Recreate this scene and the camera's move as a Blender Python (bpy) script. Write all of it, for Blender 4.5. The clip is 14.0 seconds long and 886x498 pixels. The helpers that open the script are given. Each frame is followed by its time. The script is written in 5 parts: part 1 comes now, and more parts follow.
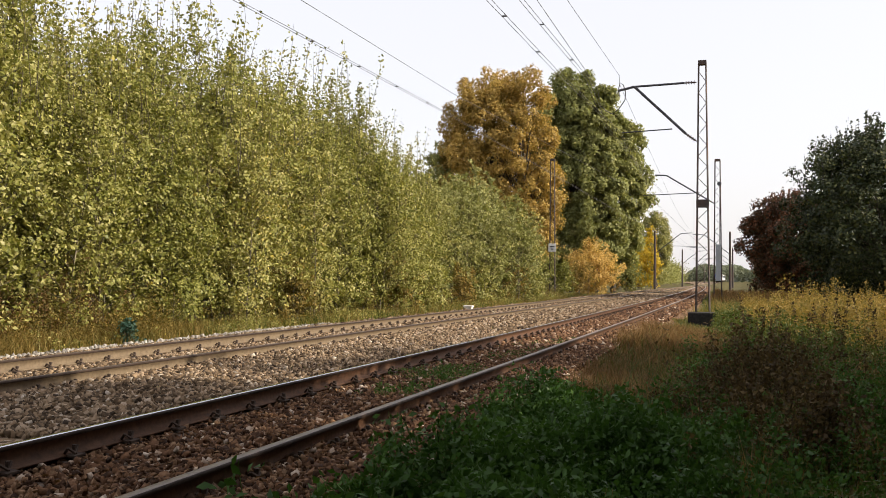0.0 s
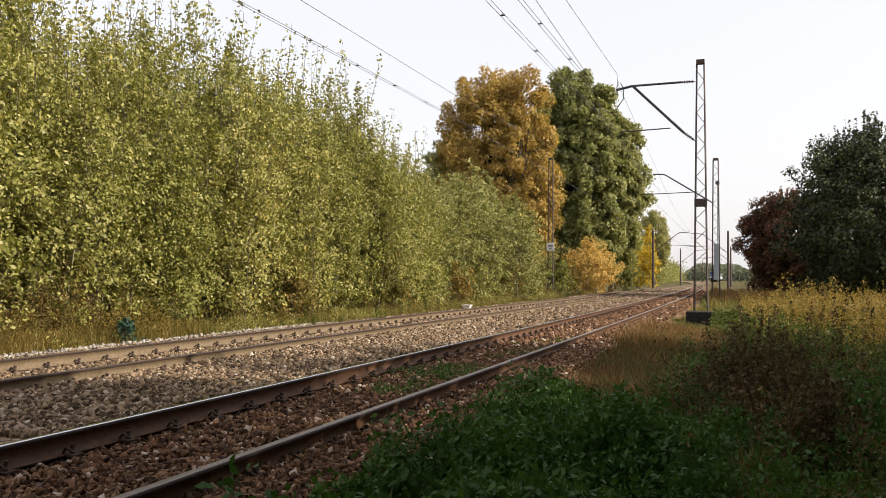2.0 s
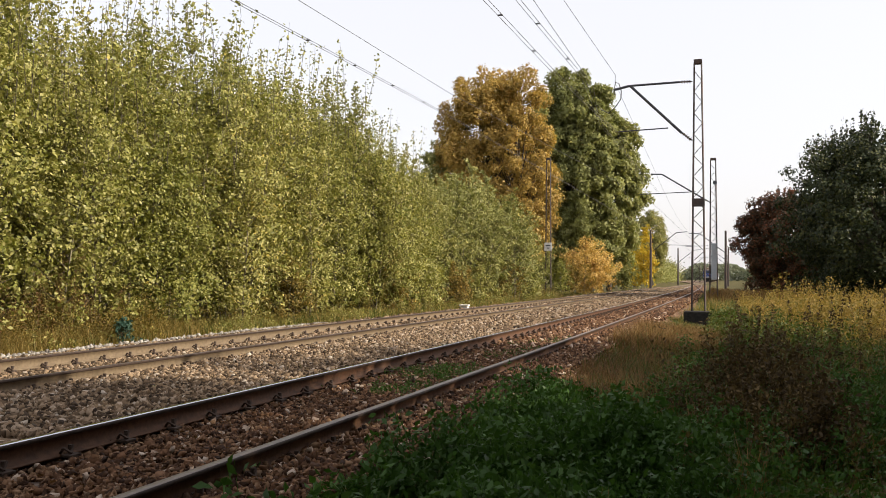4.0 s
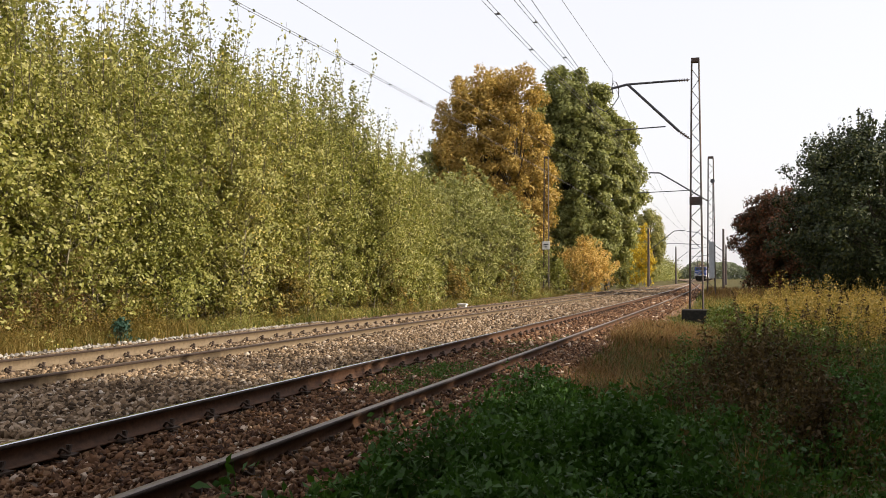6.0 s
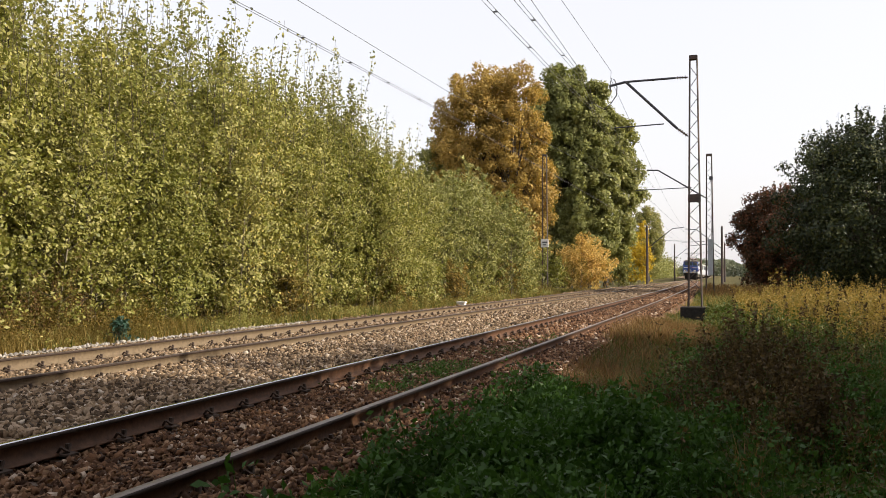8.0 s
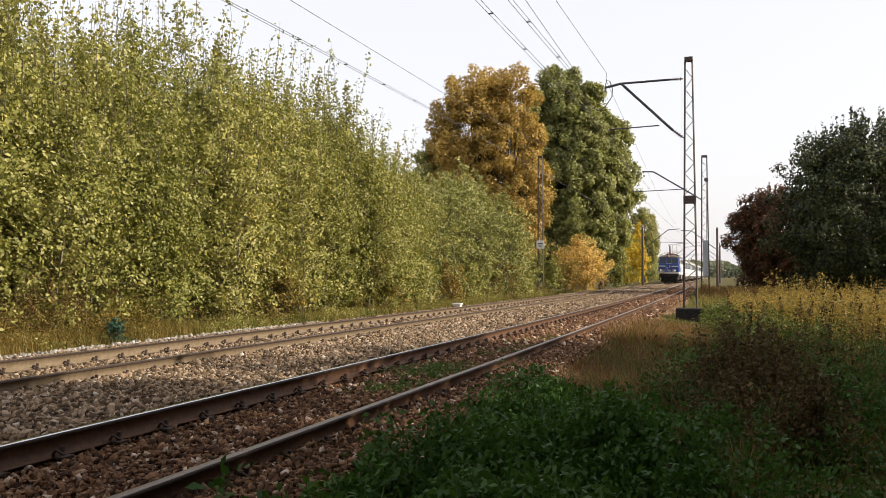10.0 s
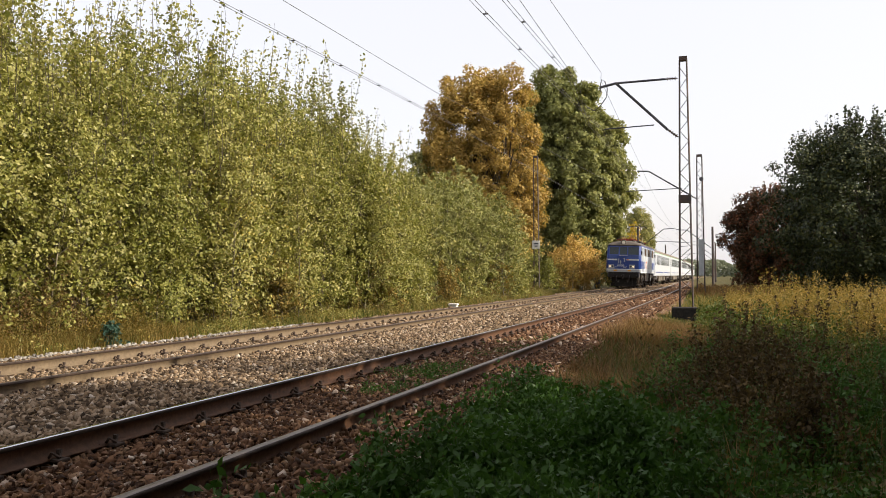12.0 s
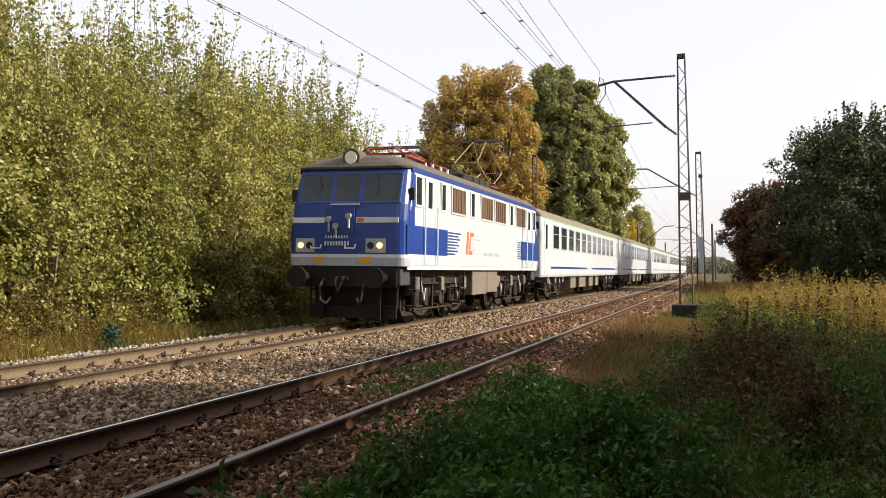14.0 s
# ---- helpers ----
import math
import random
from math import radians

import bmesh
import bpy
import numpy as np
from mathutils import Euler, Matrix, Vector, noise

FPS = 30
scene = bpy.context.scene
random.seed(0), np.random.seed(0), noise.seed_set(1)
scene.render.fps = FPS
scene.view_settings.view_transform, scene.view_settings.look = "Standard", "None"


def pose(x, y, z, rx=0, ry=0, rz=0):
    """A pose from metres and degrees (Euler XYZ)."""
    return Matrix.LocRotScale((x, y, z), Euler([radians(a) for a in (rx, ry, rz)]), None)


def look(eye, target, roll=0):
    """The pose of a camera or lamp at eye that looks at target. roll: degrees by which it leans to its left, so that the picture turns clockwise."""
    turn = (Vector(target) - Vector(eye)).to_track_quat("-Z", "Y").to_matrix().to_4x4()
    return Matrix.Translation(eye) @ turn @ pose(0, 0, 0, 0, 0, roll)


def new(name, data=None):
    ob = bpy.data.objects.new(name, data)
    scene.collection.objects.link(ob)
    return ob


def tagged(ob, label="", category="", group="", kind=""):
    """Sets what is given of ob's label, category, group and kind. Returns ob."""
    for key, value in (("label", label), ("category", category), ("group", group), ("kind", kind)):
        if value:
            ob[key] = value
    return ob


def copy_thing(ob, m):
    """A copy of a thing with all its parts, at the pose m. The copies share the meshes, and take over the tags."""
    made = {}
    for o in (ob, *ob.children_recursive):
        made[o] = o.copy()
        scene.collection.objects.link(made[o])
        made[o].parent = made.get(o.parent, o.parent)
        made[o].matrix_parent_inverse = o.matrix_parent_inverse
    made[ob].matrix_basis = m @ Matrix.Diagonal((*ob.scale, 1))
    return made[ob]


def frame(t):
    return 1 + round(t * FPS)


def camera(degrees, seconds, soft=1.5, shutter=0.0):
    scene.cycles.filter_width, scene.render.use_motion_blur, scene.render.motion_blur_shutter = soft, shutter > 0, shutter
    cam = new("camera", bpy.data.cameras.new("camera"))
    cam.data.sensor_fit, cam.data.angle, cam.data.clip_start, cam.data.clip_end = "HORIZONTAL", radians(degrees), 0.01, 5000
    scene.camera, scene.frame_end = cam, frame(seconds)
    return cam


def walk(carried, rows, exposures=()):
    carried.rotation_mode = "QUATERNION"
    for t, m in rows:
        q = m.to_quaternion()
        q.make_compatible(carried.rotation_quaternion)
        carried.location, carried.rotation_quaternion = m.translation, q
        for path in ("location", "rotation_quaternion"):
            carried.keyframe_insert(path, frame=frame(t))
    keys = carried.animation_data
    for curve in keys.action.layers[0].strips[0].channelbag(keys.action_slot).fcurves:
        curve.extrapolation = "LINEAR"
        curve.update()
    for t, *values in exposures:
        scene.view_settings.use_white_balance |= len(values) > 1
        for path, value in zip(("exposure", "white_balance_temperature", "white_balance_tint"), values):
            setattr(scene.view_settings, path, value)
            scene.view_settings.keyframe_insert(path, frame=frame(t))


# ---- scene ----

cam = camera(53.17, 14.0, soft=0.8)
EYE = Vector((0, 0, 1.178))


def aim(yaw, pitch, roll):
    y, p = radians(yaw), radians(pitch)
    way = Vector((-math.sin(y) * math.cos(p), math.cos(y) * math.cos(p), math.sin(p)))
    return look(EYE, EYE + way * 10, roll)


PAN = (
    (0.0, 18.276, 1.865, 0.418), (0.5, 18.261, 1.850, 0.400), (1.0, 18.227, 1.823, 0.389), (1.5, 18.203, 1.816, 0.385),
    (2.0, 18.166, 1.815, 0.394), (2.5, 18.113, 1.809, 0.407), (3.0, 18.066, 1.807, 0.408), (5.5, 17.926, 1.795, 0.252),
    (6.0, 17.886, 1.748, 0.208), (6.5, 17.879, 1.703, 0.165), (7.0, 17.869, 1.660, 0.110), (7.5, 17.834, 1.628, 0.072),
    (8.0, 17.800, 1.623, 0.040), (10.5, 17.443, 1.747, -0.058), (11.0, 17.366, 1.755, -0.122), (11.5, 17.304, 1.761, -0.229),
    (12.0, 17.254, 1.756, -0.340), (12.5, 17.216, 1.757, -0.464), (13.0, 17.187, 1.752, -0.571), (13.5, 17.192, 1.752, -0.701),
    (14.0, 17.242, 1.739, -0.881),
)
walk(cam, [(t, aim(a, b, c)) for t, a, b, c in PAN], exposures=((0.0, 0.0), (14.0, 0.0)))

# ---- world and sun: a hazy bright autumn noon, the sun high on the near side of the line ----
SUN_AZ, SUN_EL = radians(4), radians(29)
to_sun = Vector((math.cos(SUN_AZ) * math.cos(SUN_EL), math.sin(SUN_AZ) * math.cos(SUN_EL), math.sin(SUN_EL)))
world = bpy.data.worlds.new("world")
scene.world = world
world.use_nodes = True
wn = world.node_tree.nodes
wl = world.node_tree.links
sky = wn.new("ShaderNodeTexSky")
sky.sky_type, sky.sun_disc, sky.sun_elevation = "NISHITA", False, SUN_EL
sky.sun_rotation = math.pi / 2 - SUN_AZ
sky.dust_density, sky.air_density = 4.0, 1.0
veil = wn.new("ShaderNodeBackground")
veil.inputs[0].default_value, veil.inputs[1].default_value = (1.01, 0.968, 0.982, 1), 0.82
wbg = wn["Background"]
wbg.inputs[1].default_value = 0.07
wl.new(sky.outputs[0], wbg.inputs[0])
wsum = wn.new("ShaderNodeAddShader")
wl.new(wbg.outputs[0], wsum.inputs[0])
wl.new(veil.outputs[0], wsum.inputs[1])
wl.new(wsum.outputs[0], wn["World Output"].inputs[0])
sun_data = bpy.data.lights.new("sun", "SUN")
sun_data.energy, sun_data.angle, sun_data.color = 7.0, radians(0.6), (1.0, 0.905, 0.75)
sun = new("sun", sun_data)
sun.matrix_world = look(to_sun * 100, (0, 0, 0))

# ---- materials ----


def base_mat(name, rough=0.8, metal=0.0, spec=0.3):
    m = bpy.data.materials.new(name)
    m.use_nodes = True
    b = m.node_tree.nodes["Principled BSDF"]
    b.inputs["Roughness"].default_value = rough
    b.inputs["Metallic"].default_value = metal
    b.inputs["Specular IOR Level"].default_value = spec
    return m, m.node_tree.nodes, m.node_tree.links, b


def ramp(nodes, stops):
    r = nodes.new("ShaderNodeValToRGB")
    r.color_ramp.elements[0].position, r.color_ramp.elements[0].color = stops[0][0], (*stops[0][1], 1)
    r.color_ramp.elements[1].position, r.color_ramp.elements[1].color = stops[-1][0], (*stops[-1][1], 1)
    for p, c in stops[1:-1]:
        r.color_ramp.elements.new(p).color = (*c, 1)
    return r


def mixed(nodes, links, kind, fac, a, b):
    x = nodes.new("ShaderNodeMix")
    x.data_type, x.blend_type = "RGBA", kind
    x.inputs[0].default_value = fac if not hasattr(fac, "links") else 0.5
    if hasattr(fac, "links"):
        links.new(fac, x.inputs[0])
    for s, v in ((x.inputs[6], a), (x.inputs[7], b)):
        if hasattr(v, "links"):
            links.new(v, s)
        else:
            s.default_value = (*v, 1)
    return x.outputs[2]


def noise_tex(nodes, links, scale, detail=4.0, rough=0.6, space="Object"):
    co = nodes.new("ShaderNodeTexCoord")
    n = nodes.new("ShaderNodeTexNoise")
    n.inputs["Scale"].default_value, n.inputs["Detail"].default_value, n.inputs["Roughness"].default_value = scale, detail, rough
    links.new(co.outputs[space], n.inputs["Vector"])
    return n.outputs[0]


def surface(name, c1, c2, rough=0.75, metal=0.0, grain=12.0, stain=1.2, dirt=(0.10, 0.085, 0.07), dirty=0.35, bump=0.15, spec=0.3):
    """A worn surface: two tones of grain, large stains, fine relief."""
    m, n, l, b = base_mat(name, rough, metal, spec)
    fine = ramp(n, [(0.3, c1), (0.7, c2)])
    l.new(noise_tex(n, l, grain, 6), fine.inputs[0])
    big = ramp(n, [(0.5, (0, 0, 0)), (0.78, (dirty, dirty, dirty))])
    l.new(noise_tex(n, l, stain, 5, 0.65), big.inputs[0])
    l.new(mixed(n, l, "MIX", big.outputs[0], fine.outputs[0], dirt), b.inputs["Base Color"])
    if bump:
        bp = n.new("ShaderNodeBump")
        bp.inputs["Strength"].default_value, bp.inputs["Distance"].default_value = bump, 0.01
        l.new(noise_tex(n, l, grain * 4, 4), bp.inputs["Height"])
        l.new(bp.outputs[0], b.inputs["Normal"])
    return m


def leaf_mat(name, stops, through_light=0.35, rough=0.5):
    """Leaves: each one its own tone, letting some light through."""
    m, n, l, b = base_mat(name, rough, 0, 0.22)
    geo, info = n.new("ShaderNodeNewGeometry"), n.new("ShaderNodeObjectInfo")
    add = n.new("ShaderNodeMath")
    add.operation, add.inputs[1].default_value = "MULTIPLY_ADD", 0.25
    l.new(info.outputs["Random"], add.inputs[0])
    sc = n.new("ShaderNodeMath")
    sc.operation, sc.inputs[1].default_value = "MULTIPLY_ADD", 0.55
    l.new(geo.outputs["Random Per Island"], sc.inputs[0])
    big = n.new("ShaderNodeMath")
    big.operation, big.inputs[1].default_value = "MULTIPLY", 0.42
    l.new(noise_tex(n, l, 0.9, 3), big.inputs[0])
    l.new(big.outputs[0], sc.inputs[2])
    sub = n.new("ShaderNodeMath")
    sub.operation, sub.inputs[1].default_value = "SUBTRACT", 0.12
    l.new(sc.outputs[0], sub.inputs[0])
    l.new(sub.outputs[0], add.inputs[2])
    r = ramp(n, stops)
    l.new(add.outputs[0], r.inputs[0])
    l.new(r.outputs[0], b.inputs["Base Color"])
    tr = n.new("ShaderNodeBsdfTranslucent")
    l.new(mixed(n, l, "MULTIPLY", 1.0, r.outputs[0], (1.0, 1.0, 0.55)), tr.inputs[0])
    mx = n.new("ShaderNodeMixShader")
    mx.inputs[0].default_value = through_light
    l.new(b.outputs[0], mx.inputs[1])
    l.new(tr.outputs[0], mx.inputs[2])
    l.new(mx.outputs[0], n["Material Output"].inputs[0])
    return m


def island_mat(name, stops, rough=0.9):
    m, n, l, b = base_mat(name, rough, 0, 0.2)
    geo = n.new("ShaderNodeNewGeometry")
    r = ramp(n, stops)
    l.new(geo.outputs["Random Per Island"], r.inputs[0])
    l.new(mixed(n, l, "MULTIPLY", 0.5, r.outputs[0], noise_col(n, l, 30)), b.inputs["Base Color"])
    return m


def noise_col(n, l, scale):
    r = ramp(n, [(0.3, (0.55, 0.53, 0.5)), (0.7, (1, 1, 1))])
    l.new(noise_tex(n, l, scale, 4), r.inputs[0])
    return r.outputs[0]


def glass_mat(name, tint=(0.02, 0.03, 0.03)):
    m, n, l, b = base_mat(name, 0.09, 0, 0.4)
    b.inputs["Base Color"].default_value = (*tint, 1)
    bp = n.new("ShaderNodeBump")
    bp.inputs["Strength"].default_value, bp.inputs["Distance"].default_value = 0.04, 0.05
    l.new(noise_tex(n, l, 2.5, 2), bp.inputs["Height"])
    l.new(bp.outputs[0], b.inputs["Normal"])
    return m


def glow_mat(name, color, power):
    m, n, l, b = base_mat(name, 0.2)
    b.inputs["Base Color"].default_value = (*color, 1)
    b.inputs["Emission Color"].default_value = (*color, 1)
    b.inputs["Emission Strength"].default_value = power
    return m


def ground_mat():
    m, n, l, b = base_mat("meadow_soil", 0.95, 0, 0.1)
    r = ramp(n, [(0.3, (0.035, 0.05, 0.014)), (0.5, (0.10, 0.085, 0.03)), (0.7, (0.16, 0.12, 0.055))])
    l.new(noise_tex(n, l, 0.35, 8, 0.7), r.inputs[0])
    l.new(mixed(n, l, "MULTIPLY", 0.7, r.outputs[0], noise_col(n, l, 9)), b.inputs["Base Color"])
    bp = n.new("ShaderNodeBump")
    bp.inputs["Strength"].default_value, bp.inputs["Distance"].default_value = 0.6, 0.05
    l.new(noise_tex(n, l, 14, 6), bp.inputs["Height"])
    l.new(bp.outputs[0], b.inputs["Normal"])
    return m


def ballast_mat(name, stops):
    m, n, l, b = base_mat(name, 0.95, 0, 0.15)
    co = n.new("ShaderNodeTexCoord")
    v = n.new("ShaderNodeTexVoronoi")
    v.inputs["Scale"].default_value = 17
    l.new(co.outputs["Object"], v.inputs["Vector"])
    sep = n.new("ShaderNodeSeparateColor")
    l.new(v.outputs["Color"], sep.inputs[0])
    r = ramp(n, stops)
    l.new(sep.outputs[0], r.inputs[0])
    l.new(mixed(n, l, "MULTIPLY", 0.8, r.outputs[0], noise_col(n, l, 1.3)), b.inputs["Base Color"])
    bp = n.new("ShaderNodeBump")
    bp.invert = True
    bp.inputs["Strength"].default_value, bp.inputs["Distance"].default_value = 0.9, 0.03
    l.new(v.outputs["Distance"], bp.inputs["Height"])
    l.new(bp.outputs[0], b.inputs["Normal"])
    return m


RUST_STONES = [(0.0, (0.036, 0.018, 0.010)), (0.35, (0.098, 0.049, 0.025)), (0.7, (0.185, 0.095, 0.048)), (0.92, (0.27, 0.165, 0.095)), (1.0, (0.55, 0.45, 0.36))]
GREY_STONES = [(0.0, (0.04, 0.027, 0.017)), (0.35, (0.14, 0.094, 0.056)), (0.7, (0.285, 0.196, 0.12)), (0.92, (0.37, 0.28, 0.195)), (1.0, (0.52, 0.45, 0.37))]
M_GROUND = ground_mat()
M_BED_RUST = ballast_mat("rusty_ballast_bed", RUST_STONES)
M_BED_GREY = ballast_mat("grey_ballast_bed", GREY_STONES)
M_STONE_RUST = island_mat("rusty_stone", RUST_STONES)
M_STONE_GREY = island_mat("grey_stone", GREY_STONES)
M_STONE_PALE = island_mat("pale_stone", [(0, (0.16, 0.14, 0.12)), (1, (0.50, 0.46, 0.41))])
M_RAIL = surface("rusty_rail_steel", (0.06, 0.028, 0.014), (0.125, 0.06, 0.03), 0.7, 0.15, 20, 1.5, (0.07, 0.045, 0.035), 0.5)
M_RAIL_B = surface("dusty_rail_steel", (0.125, 0.088, 0.053), (0.19, 0.14, 0.088), 0.7, 0.15, 20, 1.5, (0.10, 0.07, 0.05), 0.4)
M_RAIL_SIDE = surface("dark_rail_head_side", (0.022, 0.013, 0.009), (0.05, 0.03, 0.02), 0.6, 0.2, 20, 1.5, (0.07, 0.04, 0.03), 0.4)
M_HEAD = surface("worn_rail_head", (0.62, 0.63, 0.66), (0.74, 0.75, 0.78), 0.2, 1.0, 30, 2, (0.25, 0.2, 0.17), 0.3, 0.03)
M_HEAD_FAR = surface("brown_rail_head", (0.075, 0.055, 0.042), (0.13, 0.10, 0.08), 0.5, 0.5, 30, 2, (0.06, 0.04, 0.03), 0.5, 0.05)
M_HEAD_A = surface("dull_rail_head", (0.14, 0.115, 0.10), (0.24, 0.205, 0.18), 0.45, 0.7, 30, 2, (0.2, 0.14, 0.10), 0.6, 0.05)
M_CLIP = surface("rail_clip_steel", (0.045, 0.03, 0.022), (0.09, 0.06, 0.045), 0.8, 0.3)
M_SLEEPER = surface("sleeper_concrete", (0.075, 0.05, 0.037), (0.14, 0.105, 0.08), 0.95, 0, 25, 2, (0.06, 0.035, 0.024), 0.6)
M_MAST = surface("rusted_mast_paint", (0.045, 0.035, 0.032), (0.085, 0.07, 0.065), 0.7, 0.2, 15, 1.5, (0.16, 0.07, 0.035), 0.7)
M_ARM = surface("arm_steel", (0.045, 0.045, 0.055), (0.09, 0.09, 0.10), 0.6, 0.4, 15, 2)
M_GALV = surface("grey_painted_steel", (0.26, 0.28, 0.30), (0.36, 0.38, 0.40), 0.6, 0.2, 10, 1.5)
M_CONC = surface("dark_concrete", (0.012, 0.011, 0.010), (0.03, 0.027, 0.024), 0.95, 0, 14, 1.5)
M_PALE = surface("whitewashed_concrete", (0.62, 0.60, 0.56), (0.78, 0.76, 0.72), 0.9)
M_WIRE = surface("weathered_copper_wire", (0.08, 0.075, 0.075), (0.14, 0.13, 0.13), 0.5, 0.5, bump=0)
M_CERAM = surface("brown_porcelain", (0.05, 0.028, 0.02), (0.09, 0.05, 0.035), 0.25, 0, bump=0)
M_BARK = surface("grey_green_bark", (0.10, 0.085, 0.06), (0.22, 0.19, 0.14), 0.95, 0, 25, 3, (0.04, 0.035, 0.025), 0.7, 0.6)
M_BARK_PALE = surface("pale_poplar_bark", (0.12, 0.10, 0.065), (0.25, 0.215, 0.15), 0.95, 0, 25, 3, (0.06, 0.05, 0.035), 0.7, 0.5)
M_BARK_DARK = surface("dark_bark", (0.04, 0.033, 0.026), (0.10, 0.08, 0.06), 0.95, 0, 14, 2, (0.03, 0.03, 0.025), 0.6, 0.7)
M_POPLAR = leaf_mat("poplar_leaf", [(0.0, (0.08, 0.092, 0.016)), (0.3, (0.17, 0.178, 0.036)), (0.55, (0.29, 0.275, 0.075)), (0.8, (0.43, 0.395, 0.165)), (0.92, (0.53, 0.40, 0.07)), (1.0, (0.58, 0.26, 0.02))], 0.32, 0.42)
M_WILLOW = leaf_mat("willow_leaf", [(0.0, (0.095, 0.11, 0.028)), (0.4, (0.205, 0.21, 0.065)), (0.75, (0.35, 0.33, 0.135)), (0.92, (0.48, 0.39, 0.10)), (1.0, (0.54, 0.33, 0.05))])
M_OAK = leaf_mat("orange_oak_leaf", [(0.0, (0.16, 0.13, 0.045)), (0.3, (0.33, 0.225, 0.065)), (0.7, (0.49, 0.33, 0.088)), (1.0, (0.60, 0.45, 0.16))], 0.36)
M_GREEN = leaf_mat("dark_green_leaf", [(0.0, (0.105, 0.12, 0.042)), (0.5, (0.235, 0.245, 0.085)), (0.85, (0.37, 0.355, 0.14)), (1.0, (0.47, 0.41, 0.14))], 0.38)
# far leaves: the grey haze of distance is mixed into these tones
M_HAZE = leaf_mat("haze_tinted_leaf", [(0.0, (0.13, 0.15, 0.11)), (0.5, (0.2, 0.22, 0.17)), (1.0, (0.3, 0.3, 0.22))], 0.3, 0.9)
M_YELLOW = leaf_mat("yellow_leaf", [(0.0, (0.34, 0.25, 0.03)), (0.5, (0.58, 0.42, 0.04)), (1.0, (0.7, 0.54, 0.08))])
M_AMBER = leaf_mat("amber_leaf", [(0.0, (0.36, 0.24, 0.07)), (0.5, (0.6, 0.40, 0.13)), (1.0, (0.7, 0.52, 0.22))], 0.4)
M_RED = leaf_mat("red_brown_leaf", [(0.0, (0.022, 0.024, 0.011)), (0.45, (0.05, 0.04, 0.018)), (0.75, (0.15, 0.06, 0.03)), (1.0, (0.36, 0.13, 0.065))], 0.25)
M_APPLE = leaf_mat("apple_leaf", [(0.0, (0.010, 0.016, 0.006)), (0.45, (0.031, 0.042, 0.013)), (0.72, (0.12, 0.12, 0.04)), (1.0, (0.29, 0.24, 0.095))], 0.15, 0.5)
M_WEED = leaf_mat("weed_leaf", [(0.0, (0.022, 0.05, 0.008)), (0.6, (0.05, 0.115, 0.018)), (0.9, (0.085, 0.16, 0.03)), (1.0, (0.15, 0.2, 0.06))], 0.3, 0.5)
M_BLUEBUSH = leaf_mat("blue_green_leaf", [(0.0, (0.03, 0.07, 0.05)), (0.6, (0.06, 0.12, 0.09)), (1.0, (0.10, 0.17, 0.12))], 0.25)
M_GRASS = leaf_mat("green_grass", [(0.0, (0.03, 0.05, 0.01)), (0.5, (0.065, 0.095, 0.017)), (0.85, (0.14, 0.135, 0.035)), (1.0, (0.24, 0.18, 0.06))], 0.35, 0.55)
M_STRAW = leaf_mat("dry_grass", [(0.0, (0.10, 0.085, 0.022)), (0.4, (0.21, 0.155, 0.045)), (0.8, (0.33, 0.23, 0.075)), (1.0, (0.40, 0.31, 0.14))], 0.35, 0.6)
M_RUSSET = leaf_mat("russet_weed", [(0.0, (0.025, 0.018, 0.008)), (0.5, (0.07, 0.045, 0.019)), (0.8, (0.15, 0.10, 0.04)), (1.0, (0.24, 0.16, 0.07))], 0.25, 0.7)
M_FUZZ = leaf_mat("rusty_dry_grass", [(0.0, (0.075, 0.043, 0.018)), (0.5, (0.165, 0.095, 0.038)), (0.85, (0.28, 0.175, 0.075)), (1.0, (0.38, 0.27, 0.135))], 0.35, 0.7)
M_FALLEN = leaf_mat("fallen_leaf", [(0.0, (0.07, 0.035, 0.018)), (0.5, (0.20, 0.10, 0.045)), (0.85, (0.33, 0.19, 0.09)), (1.0, (0.45, 0.33, 0.2))], 0.15, 0.7)
M_GOLD = leaf_mat("goldenrod", [(0.0, (0.07, 0.07, 0.018)), (0.35, (0.17, 0.135, 0.034)), (0.7, (0.31, 0.205, 0.055)), (0.92, (0.42, 0.28, 0.08)), (1.0, (0.5, 0.39, 0.18))], 0.35, 0.6)
M_WHITE = surface("white_train_paint", (0.42, 0.44, 0.475), (0.49, 0.51, 0.54), 0.42, 0, 6, 0.9, (0.27, 0.245, 0.21), 0.35, 0.02, 0.5)
M_BLUE = surface("blue_train_paint", (0.008, 0.034, 0.19), (0.013, 0.046, 0.235), 0.36, 0, 6, 0.9, (0.03, 0.045, 0.11), 0.5, 0.02, 0.5)
M_ROOF = surface("grimy_roof_paint", (0.075, 0.062, 0.052), (0.125, 0.105, 0.085), 0.8, 0, 8, 0.7, (0.055, 0.045, 0.036), 0.6)
M_COACHROOF = surface("coach_roof_paint", (0.145, 0.118, 0.092), (0.20, 0.165, 0.13), 0.8, 0, 5, 0.5, (0.10, 0.08, 0.062), 0.6)
M_UNDER = surface("brake_dust_steel", (0.014, 0.010, 0.008), (0.042, 0.031, 0.024), 0.85, 0.1, 10, 2, (0.11, 0.075, 0.05), 0.6)
M_BOXGREY = surface("dusty_grey_box", (0.13, 0.11, 0.088), (0.19, 0.165, 0.13), 0.8, 0, 8, 1.2)
M_GREYPAINT = surface("grey_train_paint", (0.30, 0.32, 0.34), (0.40, 0.42, 0.44), 0.5, 0, 8, 1)
